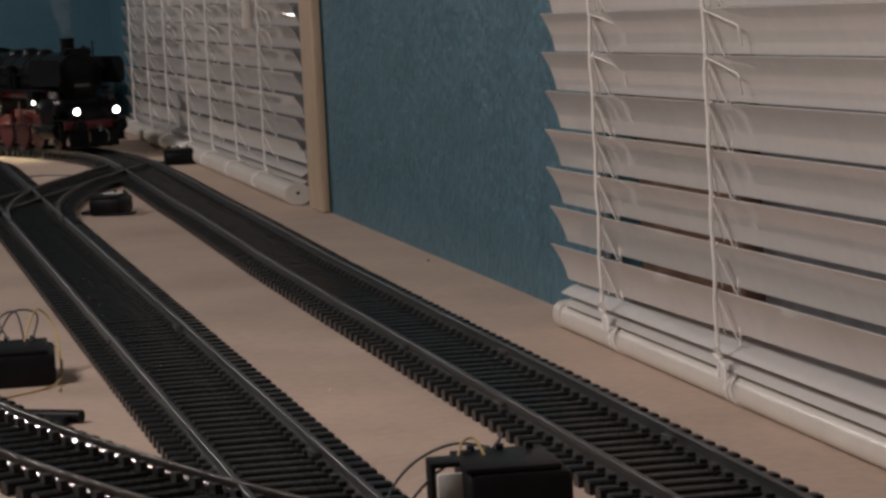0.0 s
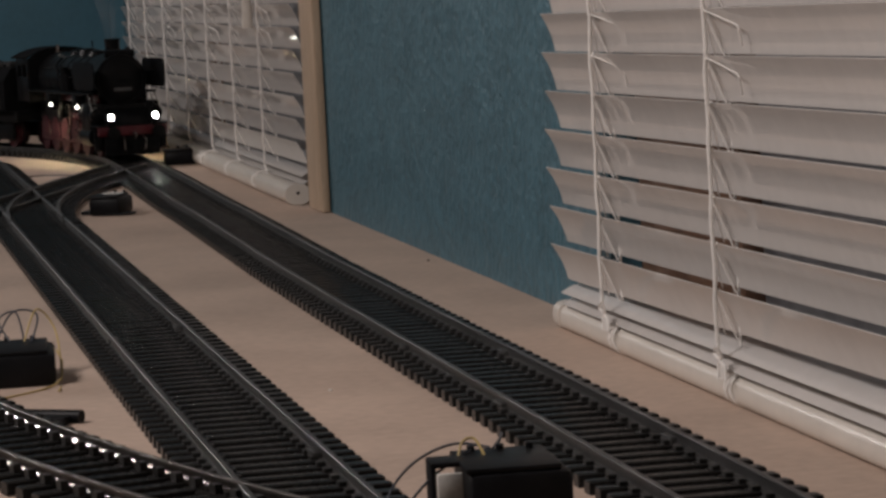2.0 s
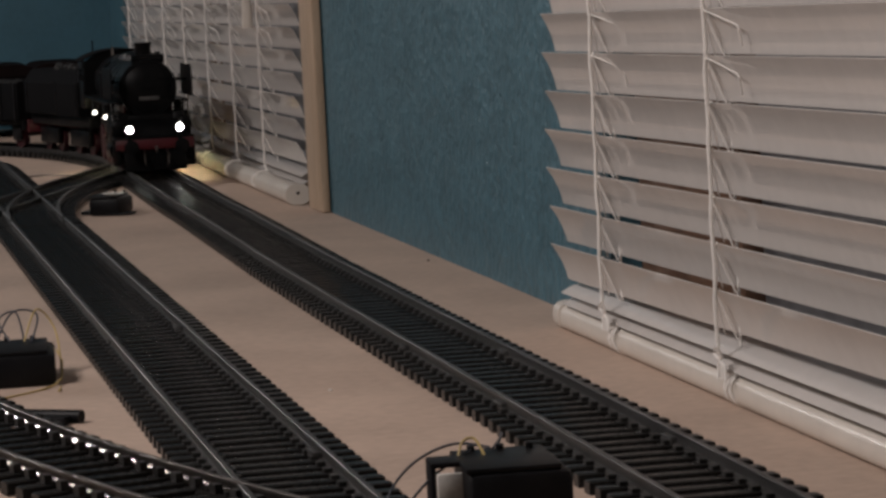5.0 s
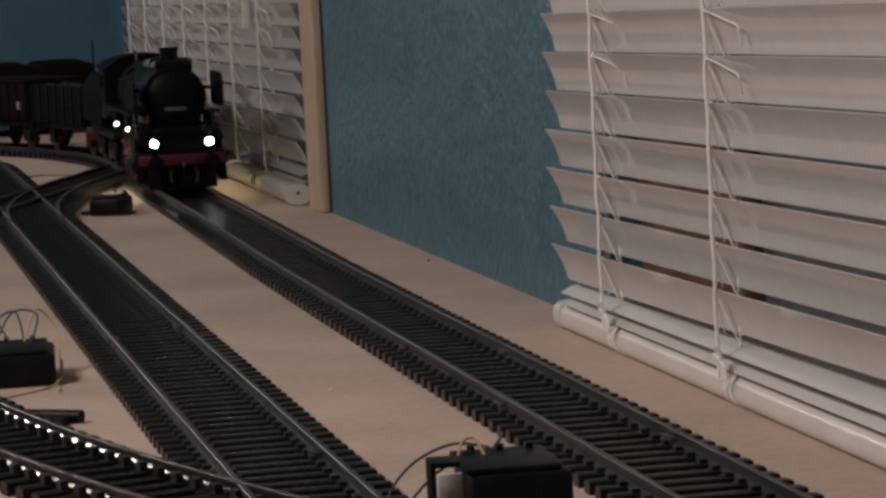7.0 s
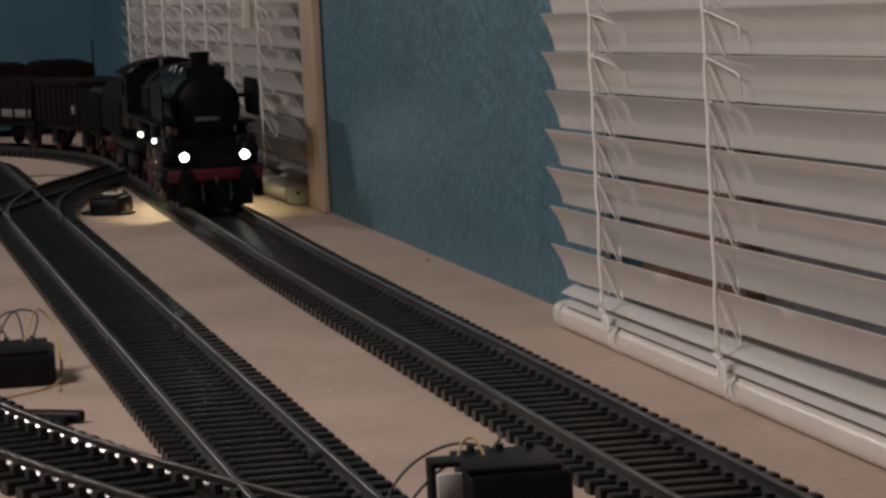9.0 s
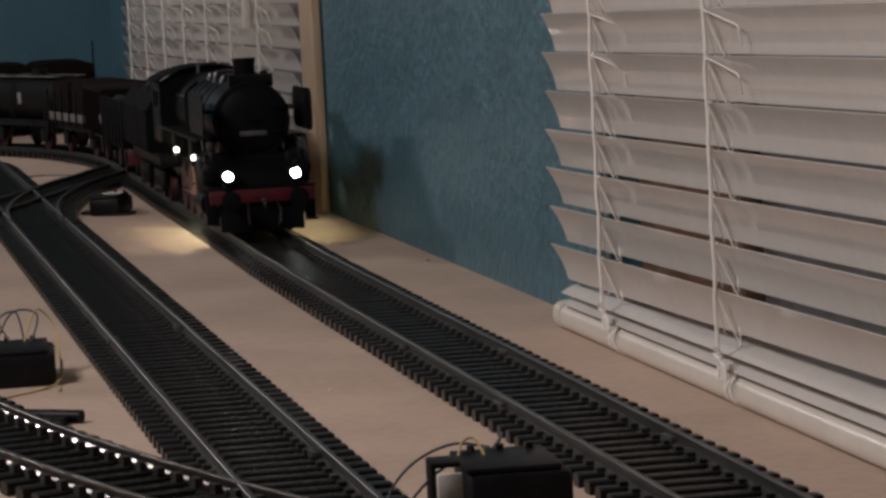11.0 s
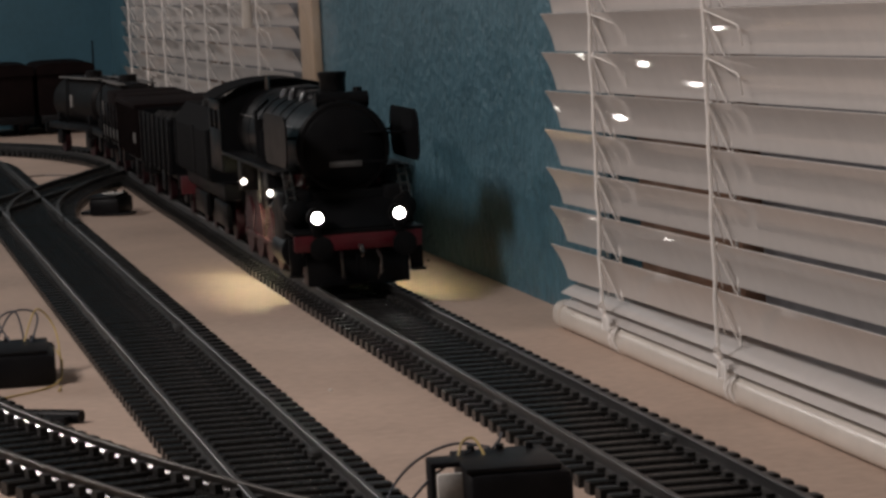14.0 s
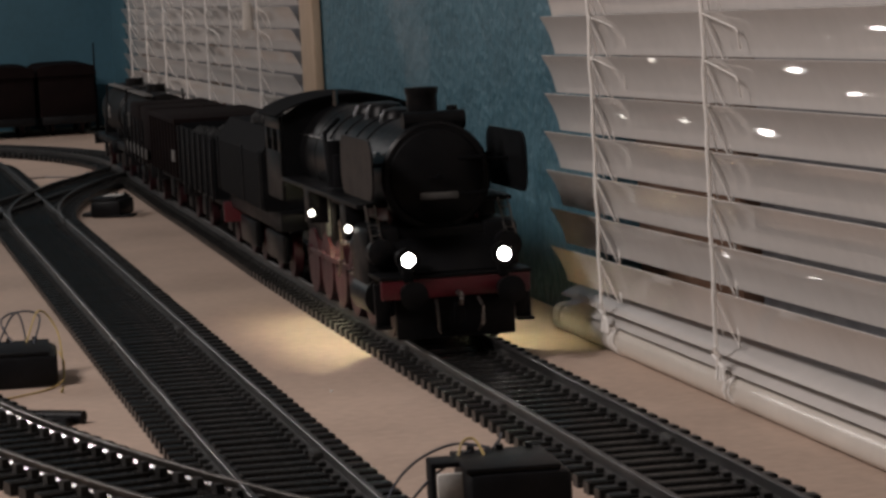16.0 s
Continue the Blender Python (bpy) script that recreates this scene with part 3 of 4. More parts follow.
def locomotive():
    """Origin on the rail head below the front lamps; it runs towards -y."""
    root = tagged(new("steam_locomotive"), "black model steam locomotive with red frame and lit lamps", "locomotive")
    zb = 0.092
    up = Matrix.Translation((0, 0, zb))

    def add(name, mat, make, label="", parent=None):
        bm = bmesh.new()
        make(bm)
        return part(name, bm, mat, parent or root, label)

    add("boiler", M_LOCO, lambda bm: lathe(bm, [(0.0305, 0.112), (0.0305, 0.25), (0.0325, 0.28), (0.0325, 0.335)], 36, up))
    for y in (0.125, 0.16, 0.20, 0.24, 0.275):
        add("boiler_band", M_GREY, lambda bm: lathe(bm, [(0.0307 + (0.0012 if y > 0.26 else 0), y), (0.0312 + (0.0012 if y > 0.26 else 0), y + 0.0004), (0.0312 + (0.0012 if y > 0.26 else 0), y + 0.002), (0.0307 + (0.0012 if y > 0.26 else 0), y + 0.0024)], 36, up))
    box_ = add("smokebox", M_LOCO, lambda bm: lathe(bm, [(0.0302, 0.0445), (0.0318, 0.046), (0.0318, 0.1125), (0.030, 0.113)], 36, up))
    door = add("smokebox_door", M_LOCO, lambda bm: lathe(bm, [(0.001, 0.0385), (0.010, 0.0388), (0.020, 0.0405), (0.0265, 0.043), (0.0275, 0.0448)], 36, up), "domed black smokebox door", box_)
    add("number_plate", M_PLATE, lambda bm: box(bm, -0.011, 0.011, 0.0385, 0.0405, zb - 0.0125, zb - 0.0085, 0.0004), "pale number plate bar", box_)
    add("door_handle", M_GREY, lambda bm: (rod(bm, (0, 0.036, zb), (0, 0.039, zb), 0.0018), rod(bm, (-0.006, 0.037, zb), (0.006, 0.037, zb), 0.0006, seg=8)), "", box_)
    for k in (-1, 1):
        add("hinge", M_GREY, lambda bm: box(bm, 0.012, 0.028, 0.0395, 0.043, zb + k * 0.010 - 0.001, zb + k * 0.010 + 0.001, 0.0004), "", box_)
    add("chimney", M_LOCO, lambda bm: lathe(bm, [(0.013, 0.0), (0.0102, 0.003), (0.0090, 0.006), (0.0090, 0.016), (0.0098, 0.0175), (0.0098, 0.0205), (0.0075, 0.0205), (0.007, 0.004)], 24, pose(0, 0.077, 0.1215, 90, 0, 0)), "black chimney with a flared lip")
    add("preheater", M_LOCO, lambda bm: rod(bm, (-0.016, 0.056, 0.1235), (0.020, 0.056, 0.1235), 0.0055, seg=18))
    add("bell", M_LOCO, lambda bm: rod(bm, (0.014, 0.060, 0.1235), (0.014, 0.060, 0.1315), 0.0045, 0.003, seg=14))
    for y, r, h in ((0.150, 0.0125, 0.1275), (0.195, 0.013, 0.1295), (0.240, 0.0125, 0.1275)):
        add("dome", M_LOCO, lambda bm: lathe(bm, [(r * 1.15, 0), (r, 0.003), (r * 0.95, h - 0.121), (r * 0.75, h - 0.1175), (r * 0.3, h - 0.116)], 22, pose(0, y, 0.1165, 90, 0, 0)))
    add("feed_pump", M_GREY, lambda bm: (rod(bm, (-0.034, 0.185, 0.08), (-0.034, 0.185, 0.108), 0.0055), rod(bm, (-0.034, 0.172, 0.08), (-0.034, 0.172, 0.1), 0.004)))
    add("whistle", M_STEEL, lambda bm: rod(bm, (-0.012, 0.305, 0.124), (-0.012, 0.305, 0.1345), 0.0017, seg=10), "bright metal whistle")
    for k in (-1, 1):
        add("hand_rail", M_STEEL, lambda bm: tube(bm, [(k * 0.029, 0.05, zb + 0.014), (k * 0.0298, 0.12, zb + 0.014), (k * 0.0298, 0.25, zb + 0.014), (k * 0.032, 0.33, zb + 0.014)], 0.0006))
        add("pipe", M_GREY, lambda bm: tube(bm, [(k * 0.030, 0.12, zb - 0.006), (k * 0.0335, 0.14, zb + 0.004), (k * 0.0335, 0.22, zb + 0.004), (k * 0.031, 0.24, zb + 0.018), (k * 0.02, 0.25, zb + 0.026)], 0.0015))
        add("running_board", M_LOCO, lambda bm: box(bm, k * 0.022, k * 0.0455, 0.055, 0.335, 0.0755, 0.0782, 0.0006))
        add("valance", M_RED, lambda bm: box(bm, k * 0.024, k * 0.0265, 0.06, 0.335, 0.0655, 0.0755, 0.0004), "red valance under the running board")
        # smoke deflector, rounded sheet
        add("smoke_deflector", M_LOCO, lambda bm: sheet(bm, k * 0.0432, k * 0.0444, 0.006, 0.106, 0.0825, 0.1165, 0.011), "black sheet smoke deflector")
        for y in (0.05, 0.10):
            add("deflector_bracket", M_GREY, lambda bm: rod(bm, (k * 0.026, y, 0.100), (k * 0.0435, y, 0.100), 0.001, seg=8))
        # lamps
        lamp = add("front_lantern", M_LOCO, lambda bm: (rod(bm, (k * 0.0273, 0.0005, 0.0498), (k * 0.0273, 0.011, 0.0498), 0.0068, 0.006, 18), box(bm, k * 0.0273 - 0.003, k * 0.0273 + 0.003, 0.003, 0.009, 0.037, 0.045, 0.0005)))
        add("headlight", M_LAMP, lambda bm: rod(bm, (k * 0.0273, 0.0002, 0.0498), (k * 0.0273, 0.001, 0.0498), 0.0037, seg=20), "glowing white headlight", lamp)
        for y in (0.104, 0.237):
            # added plates block the light except downward; a small lens shows in front
            sl = add("side_lantern", M_RED, lambda bm: box(bm, k * 0.036, k * 0.0425, y - 0.003, y + 0.003, 0.0605, 0.0755, 0.0005))
            add("light_block", M_LOCO, lambda bm: (box(bm, k * 0.0440, k * 0.0448, y - 0.007, y + 0.012, 0.0545, 0.0755, 0.0002),
                                                  box(bm, k * 0.0330, k * 0.0440, y - 0.007, y - 0.0062, 0.0545, 0.0755, 0.0002)), "", sl)
            add("inner_light_block", M_WHEEL if y < 0.2 else M_LOCO, lambda bm: box(bm, k * 0.0305, k * 0.0312, y - 0.0062, y + 0.016, 0.0440, 0.0755, 0.0002), "dark plate added to stop the side light shining inward", sl)
            add("side_light", M_SIDELAMP, lambda bm: rod(bm, (k * 0.0405, y, 0.0605), (k * 0.0405, y, 0.0600), 0.0026, seg=14), "small glowing side light", sl)
            add("lens", M_LENS, lambda bm: rod(bm, (k * 0.0436, y - 0.0074, 0.0612), (k * 0.0436, y - 0.0068, 0.0612), 0.0023, seg=14), "small white lens", sl)
        cyl = add("cylinder", M_LOCO, lambda bm: (lathe(bm, [(0.006, 0.034), (0.0115, 0.035), (0.0115, 0.083), (0.006, 0.084)], 22, Matrix.Translation((k * 0.0355, 0, 0.026))), box(bm, k * 0.024, k * 0.0445, 0.037, 0.081, 0.03, 0.066, 0.004)))
        add("cylinder_cover", M_STEEL, lambda bm: rod(bm, (k * 0.0355, 0.0335, 0.026), (k * 0.0355, 0.0345, 0.026), 0.004, seg=14), "", cyl)
        add("valve_chest", M_LOCO, lambda bm: lathe(bm, [(0.004, 0.028), (0.008, 0.030), (0.008, 0.09), (0.004, 0.092)], 18, Matrix.Translation((k * 0.0365, 0, 0.052))), "", cyl)
        add("piston_rod", M_STEEL, lambda bm: rod(bm, (k * 0.0355, 0.084, 0.026), (k * 0.0355, 0.118, 0.026), 0.0014, seg=10))
        add("slide_bar", M_STEEL, lambda bm: box(bm, k * 0.0335, k * 0.0375, 0.084, 0.14, 0.0305, 0.0325, 0.0004))
        add("crosshead", M_STEEL, lambda bm: box(bm, k * 0.033, k * 0.0385, 0.108, 0.12, 0.0215, 0.0305, 0.001))
        add("valve_link", M_STEEL, lambda bm: (tube(bm, [(k * 0.0375, 0.118, 0.022), (k * 0.0385, 0.112, 0.045), (k * 0.0375, 0.098, 0.053)], 0.0011), tube(bm, [(k * 0.0375, 0.1, 0.052), (k * 0.0375, 0.155, 0.048)], 0.0011), tube(bm, [(k * 0.0385, 0.155, 0.062), (k * 0.0375, 0.16, 0.04), (k * 0.0375, 0.175, 0.026)], 0.0012)))
        add("step", M_LOCO, lambda bm: (box(bm, k * 0.036, k * 0.0445, 0.016, 0.019, 0.012, 0.036, 0.0004), box(bm, k * 0.036, k * 0.0455, 0.012, 0.020, 0.0105, 0.012, 0.0003)))
        buf = add("buffer", M_LOCO, lambda bm: lathe(bm, [(0.0052, 0.005), (0.0045, 0.003), (0.0032, -0.004), (0.0032, -0.011), (0.0078, -0.012), (0.0080, -0.0135), (0.004, -0.0145)], 20, Matrix.Translation((k * 0.0275, 0, 0.031))), "black round buffer")
        add("rail_guard", M_LOCO, lambda bm: box(bm, k * 0.020, k * 0.0245, 0.012, 0.016, 0.003, 0.024, 0.0006))
        add("brake_hose", M_STEEL, lambda bm: tube(bm, [(k * 0.012, 0.004, 0.026), (k * 0.013, -0.003, 0.022), (k * 0.0125, -0.003, 0.012), (k * 0.011, 0.002, 0.008)], 0.0011))
        add("front_ladder", M_STEEL, lambda bm: [tube(bm, [(k * x, 0.030, 0.056), (k * x, 0.050, 0.0775)], 0.0006) for x in (0.036, 0.0415)] + [tube(bm, [(k * 0.036, 0.030 + 0.005 * i, 0.056 + 0.0054 * i), (k * 0.0415, 0.030 + 0.005 * i, 0.056 + 0.0054 * i)], 0.0005) for i in range(1, 4)], "small bright ladder up to the running board")
        # cab side with an open window
        add("cab_side", M_LOCO, lambda bm: [box(bm, k * 0.0435, k * 0.0455, *q, 0.0004) for q in ((0.335, 0.40, 0.062, 0.094), (0.335, 0.40, 0.109, 0.1175), (0.335, 0.345, 0.094, 0.109), (0.366, 0.371, 0.094, 0.109), (0.392, 0.40, 0.094, 0.109))])
    add("buffer_beam", M_RED, lambda bm: box(bm, -0.0425, 0.0425, 0.0045, 0.009, 0.0275, 0.0385, 0.0008), "red buffer beam")
    add("snow_plough", M_LOCO, lambda bm: box(bm, -0.034, 0.034, 0.010, 0.014, 0.004, 0.0275, 0.001))
    add("draw_hook", M_STEEL, lambda bm: tube(bm, [(0, 0.004, 0.030), (0, -0.006, 0.030), (0, -0.009, 0.027), (0, -0.006, 0.0245)], 0.0015))
    add("coupling_link", M_GREY, lambda bm: tube(bm, [(-0.003, -0.006, 0.025), (-0.003, -0.004, 0.012), (0.003, -0.004, 0.012), (0.003, -0.006, 0.025)], 0.0009))
    add("front_deck", M_LOCO, lambda bm: (box(bm, -0.030, 0.030, -0.022, 0.024, -0.001, 0.0015, 0.0004, pose(0, 0.030, 0.051, 30, 0, 0)), box(bm, -0.030, 0.030, 0.04, 0.10, 0.036, 0.064, 0.002)))
    add("deck_edge", M_LOCO, lambda bm: box(bm, -0.0435, 0.0435, 0.004, 0.055, 0.0385, 0.0405, 0.0005))
    add("main_frame", M_RED, lambda bm: (box(bm, -0.0165, -0.0135, 0.045, 0.385, 0.014, 0.05, 0.0006), box(bm, 0.0135, 0.0165, 0.045, 0.385, 0.014, 0.05, 0.0006), box(bm, -0.0135, 0.0135, 0.03, 0.38, 0.03, 0.036, 0.0004)))
    add("ash_pan", M_LOCO, lambda bm: box(bm, -0.026, 0.026, 0.24, 0.36, 0.036, 0.068, 0.003))
    roof = [(0.049 * math.sin(a) / math.sin(0.9), 0.1185 + 0.0125 * (math.cos(a) - math.cos(0.9)) / (1 - math.cos(0.9))) for a in (-0.9 + 1.8 * i / 14 for i in range(15))]
    add("cab_front", M_LOCO, lambda bm: sweep(bm, [(x * 0.885, z - 0.0006) for x, z in roof] + [(0.0434, 0.062), (-0.0434, 0.062)], 0.335, 0.337))
    add("cab_roof", M_GREY, lambda bm: sweep(bm, roof + [(x * 0.98, z - 0.0012) for x, z in roof[::-1]], 0.330, 0.412), "dusty black curved cab roof")
    # wheels
    for r, ys in ((0.0135, (0.062,)), (0.0218, (0.125, 0.1765, 0.228, 0.2795, 0.331))):
        wm, tm = wheel_mesh(r, 12), tyre_mesh(r)
        for y in ys:
            for k in (-1, 1):
                w = share("wheel", wm, root, pose(k * 0.0245, y, r))
                t = share("tyre", tm, w, Matrix.Identity(4))
                WHEELS.append((w, k * 0.0245, y, r))
    for k in (-1, 1):
        rodm = add("coupling_rod", M_WHEEL, lambda bm: (box(bm, -0.0008, 0.0008, 0.0, 0.206, -0.0016, 0.0016, 0.0004), [rod(bm, (-0.0012, 0.0515 * i, 0), (0.0012, 0.0515 * i, 0), 0.003, seg=12) for i in range(5)]))
        RODS.append((rodm, k * 0.0285, 0.125, 0.0218, 0 if k < 0 else 90))
    return root


def bogie_wheels(root, r, ys):
    wm, tm = wheel_mesh(r, 9), tyre_mesh(r)
    for y in ys:
        for k in (-1, 1):
            w = share("wheel", wm, root, pose(k * 0.0225, y, r))
            share("tyre", tm, w, Matrix.Identity(4))


def tender():
    root = tagged(new("locomotive_tender"), "black coal tender with a rounded tub body", "tender")
    zc = [(-0.044, 0.048), (-0.046, 0.052), (-0.046, 0.088), (-0.043, 0.092), (-0.034, 0.104), (0.034, 0.104), (0.043, 0.092), (0.046, 0.088), (0.046, 0.052), (0.044, 0.048)]
    bm = bmesh.new()
    sweep(bm, zc, 0.012, 0.262)
    part("tub", bm, M_GREY, root)
    bm = bmesh.new()
    for i in range(90):
        q = random.Random(i)
        bmesh.ops.create_icosphere(bm, subdivisions=1, radius=q.uniform(0.004, 0.008), matrix=pose(q.uniform(-0.028, 0.028), q.uniform(0.03, 0.18), 0.103 + q.uniform(0, 0.004), q.uniform(0, 90), q.uniform(0, 90), 0))
    part("coal_load", bm, M_COAL, root, "heap of black coal")
    bm = bmesh.new()
    box(bm, -0.036, 0.036, 0.0, 0.27, 0.034, 0.048, 0.001)
    part("frame", bm, M_LOCO, root)
    for y in (0.06, 0.20):
        for k in (-1, 1):
            bm = bmesh.new()
            box(bm, k * 0.028, k * 0.033, y - 0.042, y + 0.042, 0.010, 0.030, 0.002)
            part("bogie_side", bm, M_LOCO, root)
    for y in (0.02, 0.11, 0.25):
        for k in (-1, 1):
            bm = bmesh.new()
            box(bm, k * 0.0455, k * 0.0468, y - 0.001, y + 0.001, 0.05, 0.09, 0.0003)
            part("seam_strip", bm, M_LOCO, root)
    bm = bmesh.new()
    box(bm, -0.042, 0.042, 0.265, 0.27, 0.022, 0.038, 0.0006)
    part("buffer_beam", bm, M_RED, root)
    bogie_wheels(root, 0.0155, (0.03, 0.09, 0.17, 0.23))
    return root


def wagon(kind, length, label):
    """A short freight wagon; its origin is on the rail head at its front end."""
    root = tagged(new("freight_wagon"), label, "wagon", "wagons of the train")

    def add(name, mat, make, label="", parent=None):
        bm = bmesh.new()
        make(bm)
        return part(name, bm, mat, parent or root, label)

    l = length
    add("underframe", M_BLACK, lambda bm: box(bm, -0.036, 0.036, 0.008, l - 0.008, 0.030, 0.038, 0.001))
    for y in (0.008, l - 0.012):
        add("buffer_beam", M_BLACK, lambda bm: box(bm, -0.040, 0.040, y, y + 0.004, 0.024, 0.038, 0.0006))
        for k in (-1, 1):
            add("buffer", M_BLACK, lambda bm: rod(bm, (k * 0.0275, y - 0.008 if y < 0.05 else y + 0.004, 0.031), (k * 0.0275, y if y < 0.05 else y + 0.012, 0.031), 0.006, 0.0045, 14))
    for y in (0.045, l - 0.045):
        for k in (-1, 1):
            add("axle_guard", M_BLACK, lambda bm: box(bm, k * 0.028, k * 0.031, y - 0.012, y + 0.012, 0.010, 0.030, 0.002))
    bogie_wheels(root, 0.0150, (0.045, l - 0.045))
    y0, y1 = 0.010, l - 0.010
    if kind == "gondola":
        for k in (-1, 1):
            add("side_wall", M_GREY, lambda bm: box(bm, k * 0.0430, k * 0.0455, y0, y1, 0.038, 0.086, 0.0006), "dark wagon side")
            for i in range(7):
                y = y0 + 0.006 + (y1 - y0 - 0.012) * i / 6
                add("stanchion", M_BLACK, lambda bm: box(bm, k * 0.0455, k * 0.0475, y - 0.002, y + 0.002, 0.036, 0.086, 0.0004))
        for y in (y0, y1 - 0.002):
            add("end_wall", M_GREY, lambda bm: box(bm, -0.043, 0.043, y, y + 0.002, 0.038, 0.088, 0.0005))
        add("load", M_COAL, lambda bm: [box(bm, -0.041, 0.041, y0 + 0.003, y1 - 0.003, 0.038, 0.078, 0.004)] and [bmesh.ops.create_icosphere(bm, subdivisions=1, radius=random.Random(i).uniform(0.005, 0.009), matrix=Matrix.Translation((random.Random(i + 50).uniform(-0.035, 0.035), random.Random(i + 99).uniform(y0 + 0.01, y1 - 0.01), 0.079))) for i in range(70)], "coal load")
    elif kind == "box":
        add("body", M_BROWN, lambda bm: box(bm, -0.044, 0.044, y0, y1, 0.038, 0.086, 0.001), "dark red-brown planked body")
        for k in (-1, 1):
            for i in range(9):
                y = y0 + 0.004 + (y1 - y0 - 0.008) * i / 8
                add("batten", M_BROWN, lambda bm: box(bm, k * 0.044, k * 0.0458, y - 0.0014, y + 0.0014, 0.038, 0.086, 0.0003))
            add("paper_label", M_TAG, lambda bm: box(bm, k * 0.0440, k * 0.0462, y0 + 0.02, y0 + 0.028, 0.052, 0.062, 0.0002), "small white wagon label")
        add("lid", M_BROWN, lambda bm: box(bm, -0.0465, 0.0465, y0 - 0.002, y1 + 0.002, 0.086, 0.0905, 0.001), "flat dark red-brown lid")
    elif kind == "stake":
        add("deck", M_BROWN, lambda bm: box(bm, -0.043, 0.043, y0, y1, 0.038, 0.042, 0.0006))
        for k in (-1, 1):
            add("drop_side", M_PALE, lambda bm: box(bm, k * 0.0425, k * 0.0442, y0, y1, 0.042, 0.052, 0.0005), "pale low drop side")
            for i in range(6):
                y = y0 + 0.008 + (y1 - y0 - 0.016) * i / 5
                add("stake", M_BLACK, lambda bm: box(bm, k * 0.0443, k * 0.0463, y - 0.0015, y + 0.0015, 0.036, 0.08, 0.0003))
        add("crate_load", M_BROWN, lambda bm: [box(bm, -0.038, 0.038, y0 + 0.006 + j * (y1 - y0) / 2, y0 + (j + 1) * (y1 - y0) / 2 - 0.006, 0.0425, 0.09, 0.002) for j in (0, 1)], "dark brown crates")
    else:
        zc = 0.064
        add("tank", M_TANK, lambda bm: lathe(bm, [(0.012, y0 + 0.004), (0.026, y0 + 0.006), (0.0305, y0 + 0.012), (0.0305, y1 - 0.012), (0.026, y1 - 0.006), (0.012, y1 - 0.004)], 30, Matrix.Translation((0, 0, zc))), "glossy dark tank barrel")
        add("filler_dome", M_TANK, lambda bm: rod(bm, (0, l / 2, zc + 0.028), (0, l / 2, zc + 0.038), 0.011, 0.010, 18))
        for k in (-1, 1):
            add("walkway", M_PALE, lambda bm: box(bm, k * 0.012, k * 0.022, y0 + 0.01, y1 - 0.01, zc + 0.0285, zc + 0.030, 0.0003), "pale walkway strip")
            add("paper_label", M_TAG, lambda bm: box(bm, k * 0.0300, k * 0.0316, l / 2 - 0.006, l / 2 + 0.004, zc - 0.006, zc + 0.009, 0.0002), "small white wagon label")
            for i in (0, 1):
                y = y0 + 0.03 if i == 0 else y1 - 0.03
                add("saddle", M_BLACK, lambda bm: box(bm, k * 0.012, k * 0.03, y - 0.003, y + 0.003, 0.038, 0.050, 0.001))
            add("ladder", M_BLACK, lambda bm: (rod(bm, (k * 0.034, l / 2 + 0.012, 0.036), (k * 0.030, l / 2 + 0.012, 0.095), 0.0008, seg=6), rod(bm, (k * 0.034, l / 2 + 0.022, 0.036), (k * 0.030, l / 2 + 0.022, 0.095), 0.0008, seg=6)))
    return root


LOCO = locomotive()
TRAIN = [(LOCO, 0.0, 0.09, 0.28), (tender(), 0.416, 0.06, 0.20),
         (wagon("gondola", 0.27, "dark open wagon with a coal load"), 0.70, 0.045, 0.225),
         (wagon("box", 0.235, "dark red-brown box wagon with a flat lid"), 0.978, 0.045, 0.19),
         (wagon("stake", 0.235, "stake wagon with pale sides and dark crates"), 1.222, 0.045, 0.19),
         (wagon("tank", 0.235, "dark tank wagon with a white label"), 1.466, 0.045, 0.19),
         (wagon("tank", 0.235, "dark tank wagon with a white label"), 1.71, 0.045, 0.19)]


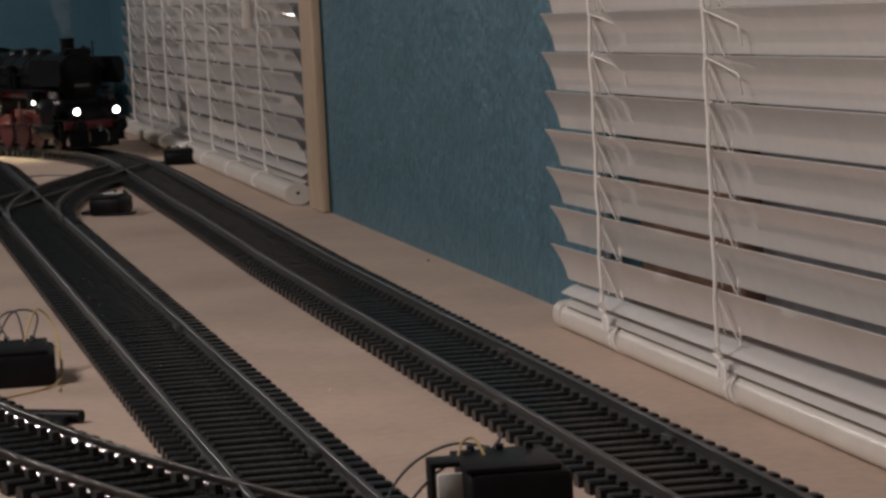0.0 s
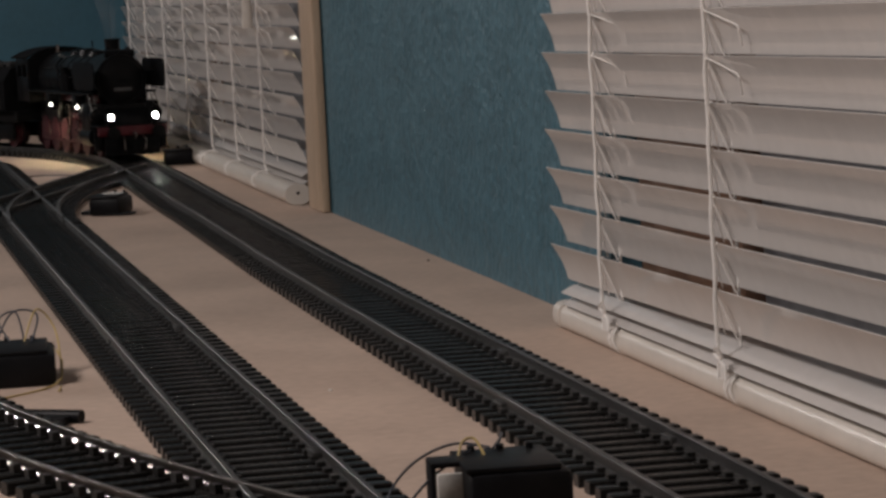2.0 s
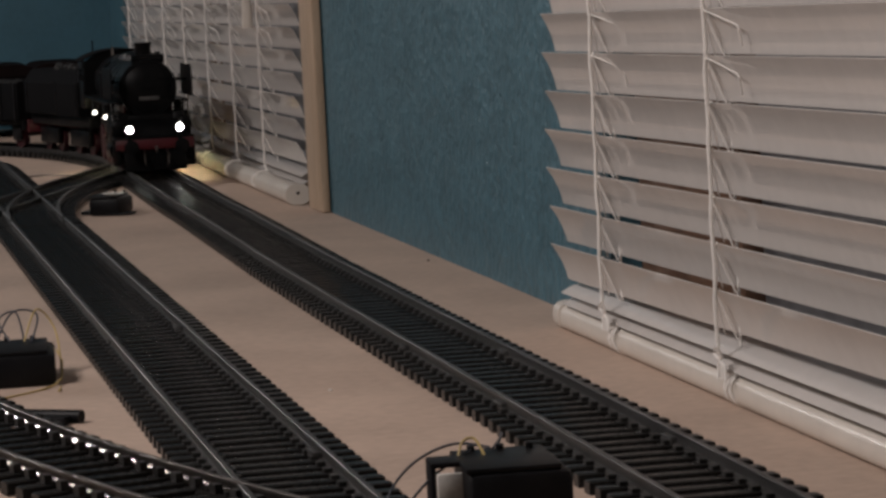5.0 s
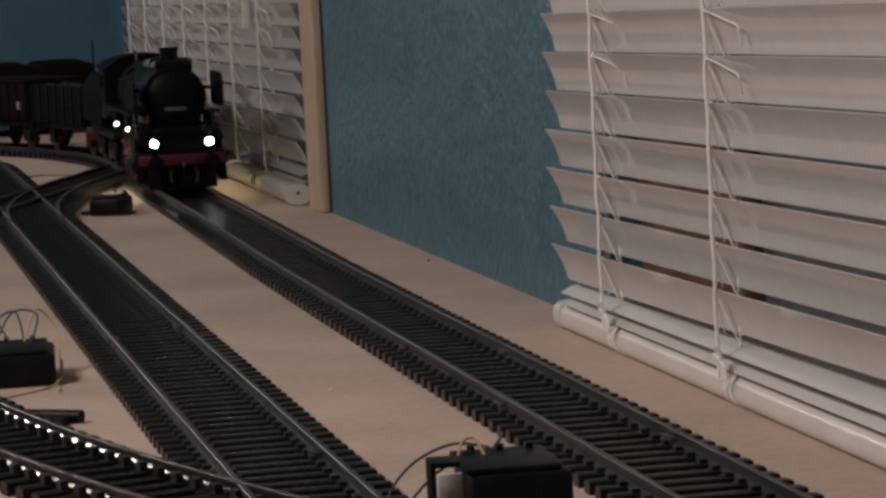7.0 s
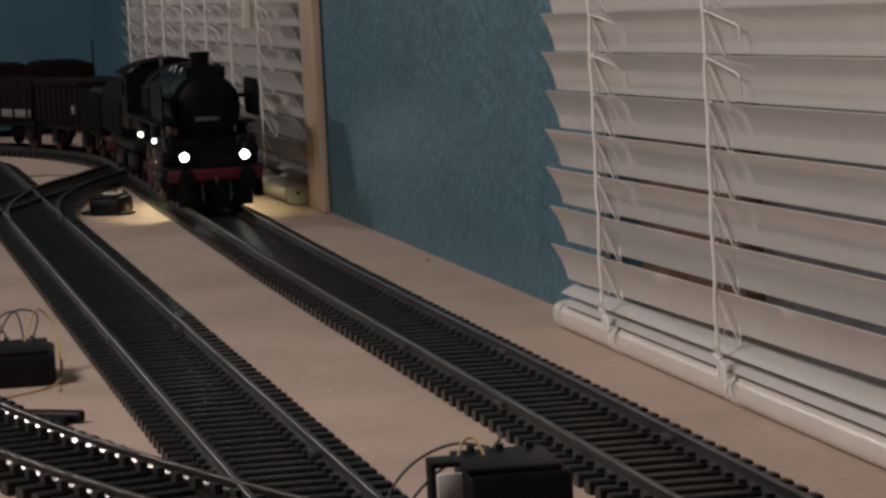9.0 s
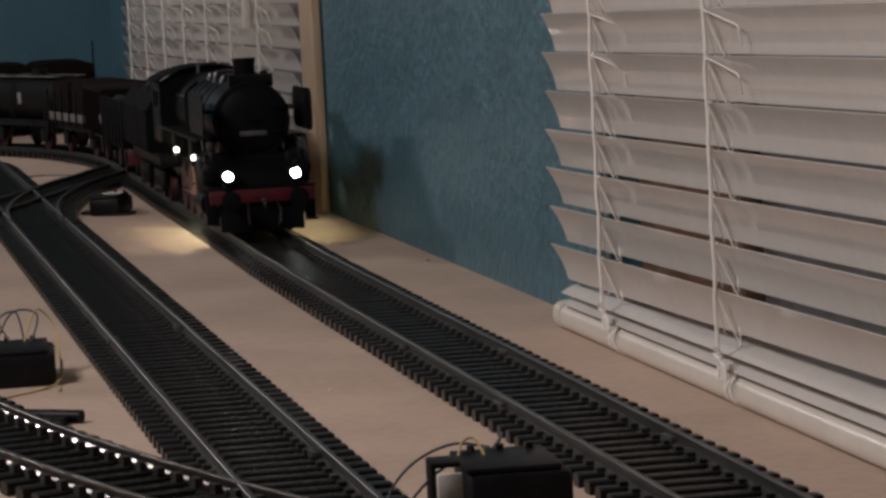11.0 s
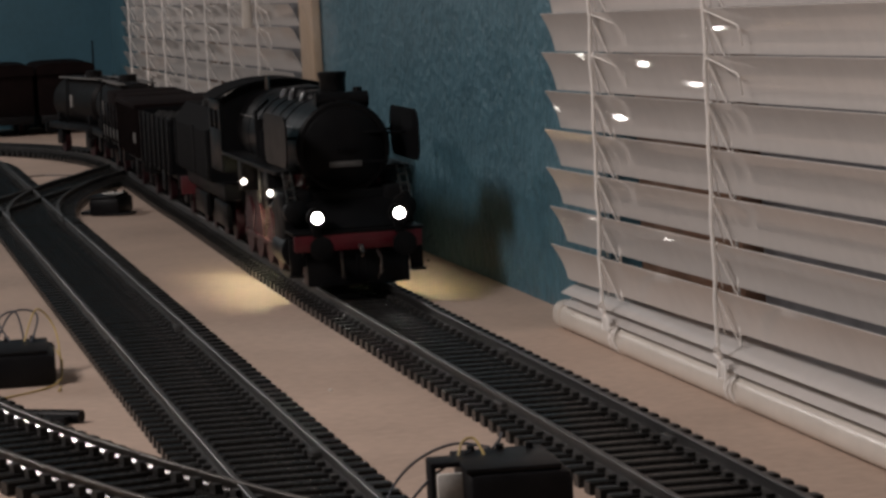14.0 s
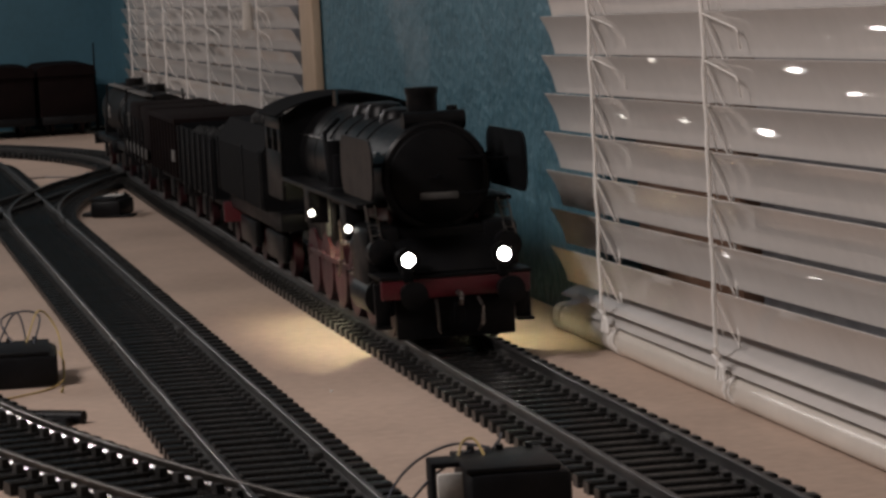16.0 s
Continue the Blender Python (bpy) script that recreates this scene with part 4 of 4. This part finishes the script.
def steam():
    """Thin wisps of steam over the chimney; they ride along with it."""
    root = tagged(new("steam_plume"), "faint white steam rising from the chimney", "steam")
    m = bpy.data.materials.new("thin_steam")
    m.use_nodes = True
    nt = m.node_tree
    for n in list(nt.nodes):
        if n.type == "BSDF_PRINCIPLED":
            nt.nodes.remove(n)
    out = next(n for n in nt.nodes if n.type == "OUTPUT_MATERIAL")
    clear, white, mix = nt.nodes.new("ShaderNodeBsdfTransparent"), nt.nodes.new("ShaderNodeBsdfDiffuse"), nt.nodes.new("ShaderNodeMixShader")
    white.inputs[0].default_value = (0.75, 0.75, 0.78, 1)
    tc, no, mr = nt.nodes.new("ShaderNodeTexCoord"), nt.nodes.new("ShaderNodeTexNoise"), nt.nodes.new("ShaderNodeMapRange")
    no.inputs["Scale"].default_value, no.inputs["Detail"].default_value = 28, 3
    nt.links.new(tc.outputs["Object"], no.inputs["Vector"])
    nt.links.new(no.outputs["Fac"], mr.inputs["Value"])
    mr.inputs["From Min"].default_value, mr.inputs["From Max"].default_value = 0.3, 0.8
    mr.inputs["To Min"].default_value, mr.inputs["To Max"].default_value = 0.0, 0.05
    nt.links.new(mr.outputs["Result"], mix.inputs[0])
    nt.links.new(clear.outputs[0], mix.inputs[1])
    nt.links.new(white.outputs[0], mix.inputs[2])
    nt.links.new(mix.outputs[0], out.inputs[0])
    rng = random.Random(4)
    for i in range(5):
        bm = bmesh.new()
        r = 0.0075 + 0.0022 * i
        bmesh.ops.create_icosphere(bm, subdivisions=3, radius=1.0)
        for v in bm.verts:
            v.co *= 1 + 0.3 * noise.noise(v.co * 1.3 + Vector((i * 3.1, 0, 0)))
        bmesh.ops.transform(bm, matrix=Matrix.Translation((rng.uniform(-0.002, 0.002) - 0.0012 * i, 0.002 * i, 0.150 + 0.017 * i)) @ Matrix.Diagonal((r, r, r * 1.75, 1)), verts=bm.verts[:])
        q = part("wisp", bm, m, root)
        q.visible_shadow = False
    return root


TRAIN.append((steam(), 0.0, 0.09, 0.28))
for q in TRAIN[-1][0].children:
    q.location.y = 0.077


def parked(label, m):
    """A covered wagon that stands on the far board."""
    root = tagged(new("parked_wagon"), label, "wagon", "parked wagons")
    root.matrix_basis = m
    bm = bmesh.new()
    box(bm, -0.042, 0.042, 0, 0.22, 0.028, 0.098, 0.002)
    part("body", bm, M_BROWN, root)
    bm = bmesh.new()
    roof = [(math.copysign(abs(math.cos(a)) ** 0.45, math.cos(a)) * 0.044, 0.094 + 0.013 * math.sin(a) ** 0.6) for a in (math.pi * i / 16 for i in range(17))]
    sweep(bm, roof + [(-0.044, 0.090), (0.044, 0.090)], -0.004, 0.224)
    part("roof", bm, M_BROWN, root)
    for k in (-1, 1):
        bm = bmesh.new()
        box(bm, k * 0.03, k * 0.034, 0.02, 0.2, 0.006, 0.028, 0.002)
        part("frame_side", bm, M_BLACK, root)
    bm = bmesh.new()
    box(bm, -0.04, 0.04, -0.006, 0.0, 0.018, 0.03, 0.001)
    part("buffer_beam", bm, M_BLACK, root)
    bogie_wheels(root, 0.013, (0.05, 0.17))
    return root


parked("dark brown covered wagon parked by the end wall", pose(0.019, 4.50, 0, 0, 0, 0))
parked("dark brown covered wagon parked by the end wall", pose(-0.072, 4.50, 0, 0, 0, 0))
bm = bmesh.new()
rod(bm, (0.072, 4.62, 0), (0.072, 4.62, 0.135), 0.0022, 0.0012, 10)
rod(bm, (0.072, 4.62, 0), (0.072, 4.62, 0.004), 0.012, 0.011, 16)
tagged(part("signal_mast", bm, M_BLACK), "thin black mast standing by the end wall", "mast")

T_S = ((0, 3.790), (0.5, 3.738), (1, 3.682), (1.5, 3.627), (2, 3.569), (2.5, 3.530), (3, 3.490), (3.5, 3.446), (4, 3.385), (5, 3.243), (6.5, 3.008), (7, 2.93), (7.5, 2.871), (8, 2.81), (8.5, 2.745), (9, 2.678), (10, 2.53),
       (11.5, 2.303), (12, 2.221), (12.5, 2.145), (13, 2.07), (13.5, 1.996), (14, 1.921), (14.5, 1.844), (15, 1.768), (15.5, 1.694), (16, 1.613))


def place(t):
    for (a, sa), (b, sb) in zip(T_S, T_S[1:]):
        if a <= t <= b:
            return sa + (sb - sa) * (t - a) / (b - a)


def follow(s, front, rear):
    """The pose of a vehicle whose nose is s metres along and whose pivots lie front and rear metres behind it."""
    a, b = Vector(main_line(s + front)[:2]), Vector(main_line(s + rear)[:2])
    d = (b - a).normalized()
    nose = a - d * front
    # the loose flanges let the train lean towards the inner rail here
    nose.x -= 0.0045 * math.exp(-((s - 2.85) / 0.22) ** 2)
    return pose(nose.x, nose.y, 0.012, 0, 0, math.degrees(math.atan2(-d.x, d.y)))


def motions():
    for ob, back, front, rear in TRAIN:
        walk(ob, [(t, follow(s + back, front, rear)) for t, s in T_S])
    beats = [i * 16 / 112 for i in range(113)]
    for w, x, y, r in WHEELS:
        walk(w, [(t, pose(x, y, r) @ Matrix.Rotation((3.790 - place(t)) / r, 4, "X")) for t in beats])
    for q, x, y, r, lag in RODS:
        rows = []
        for t in beats:
            a = (3.790 - place(t)) / r + radians(lag)
            rows.append((t, pose(x, y - 0.009 * math.sin(a), r + 0.009 * math.cos(a))))
        walk(q, rows)


motions()
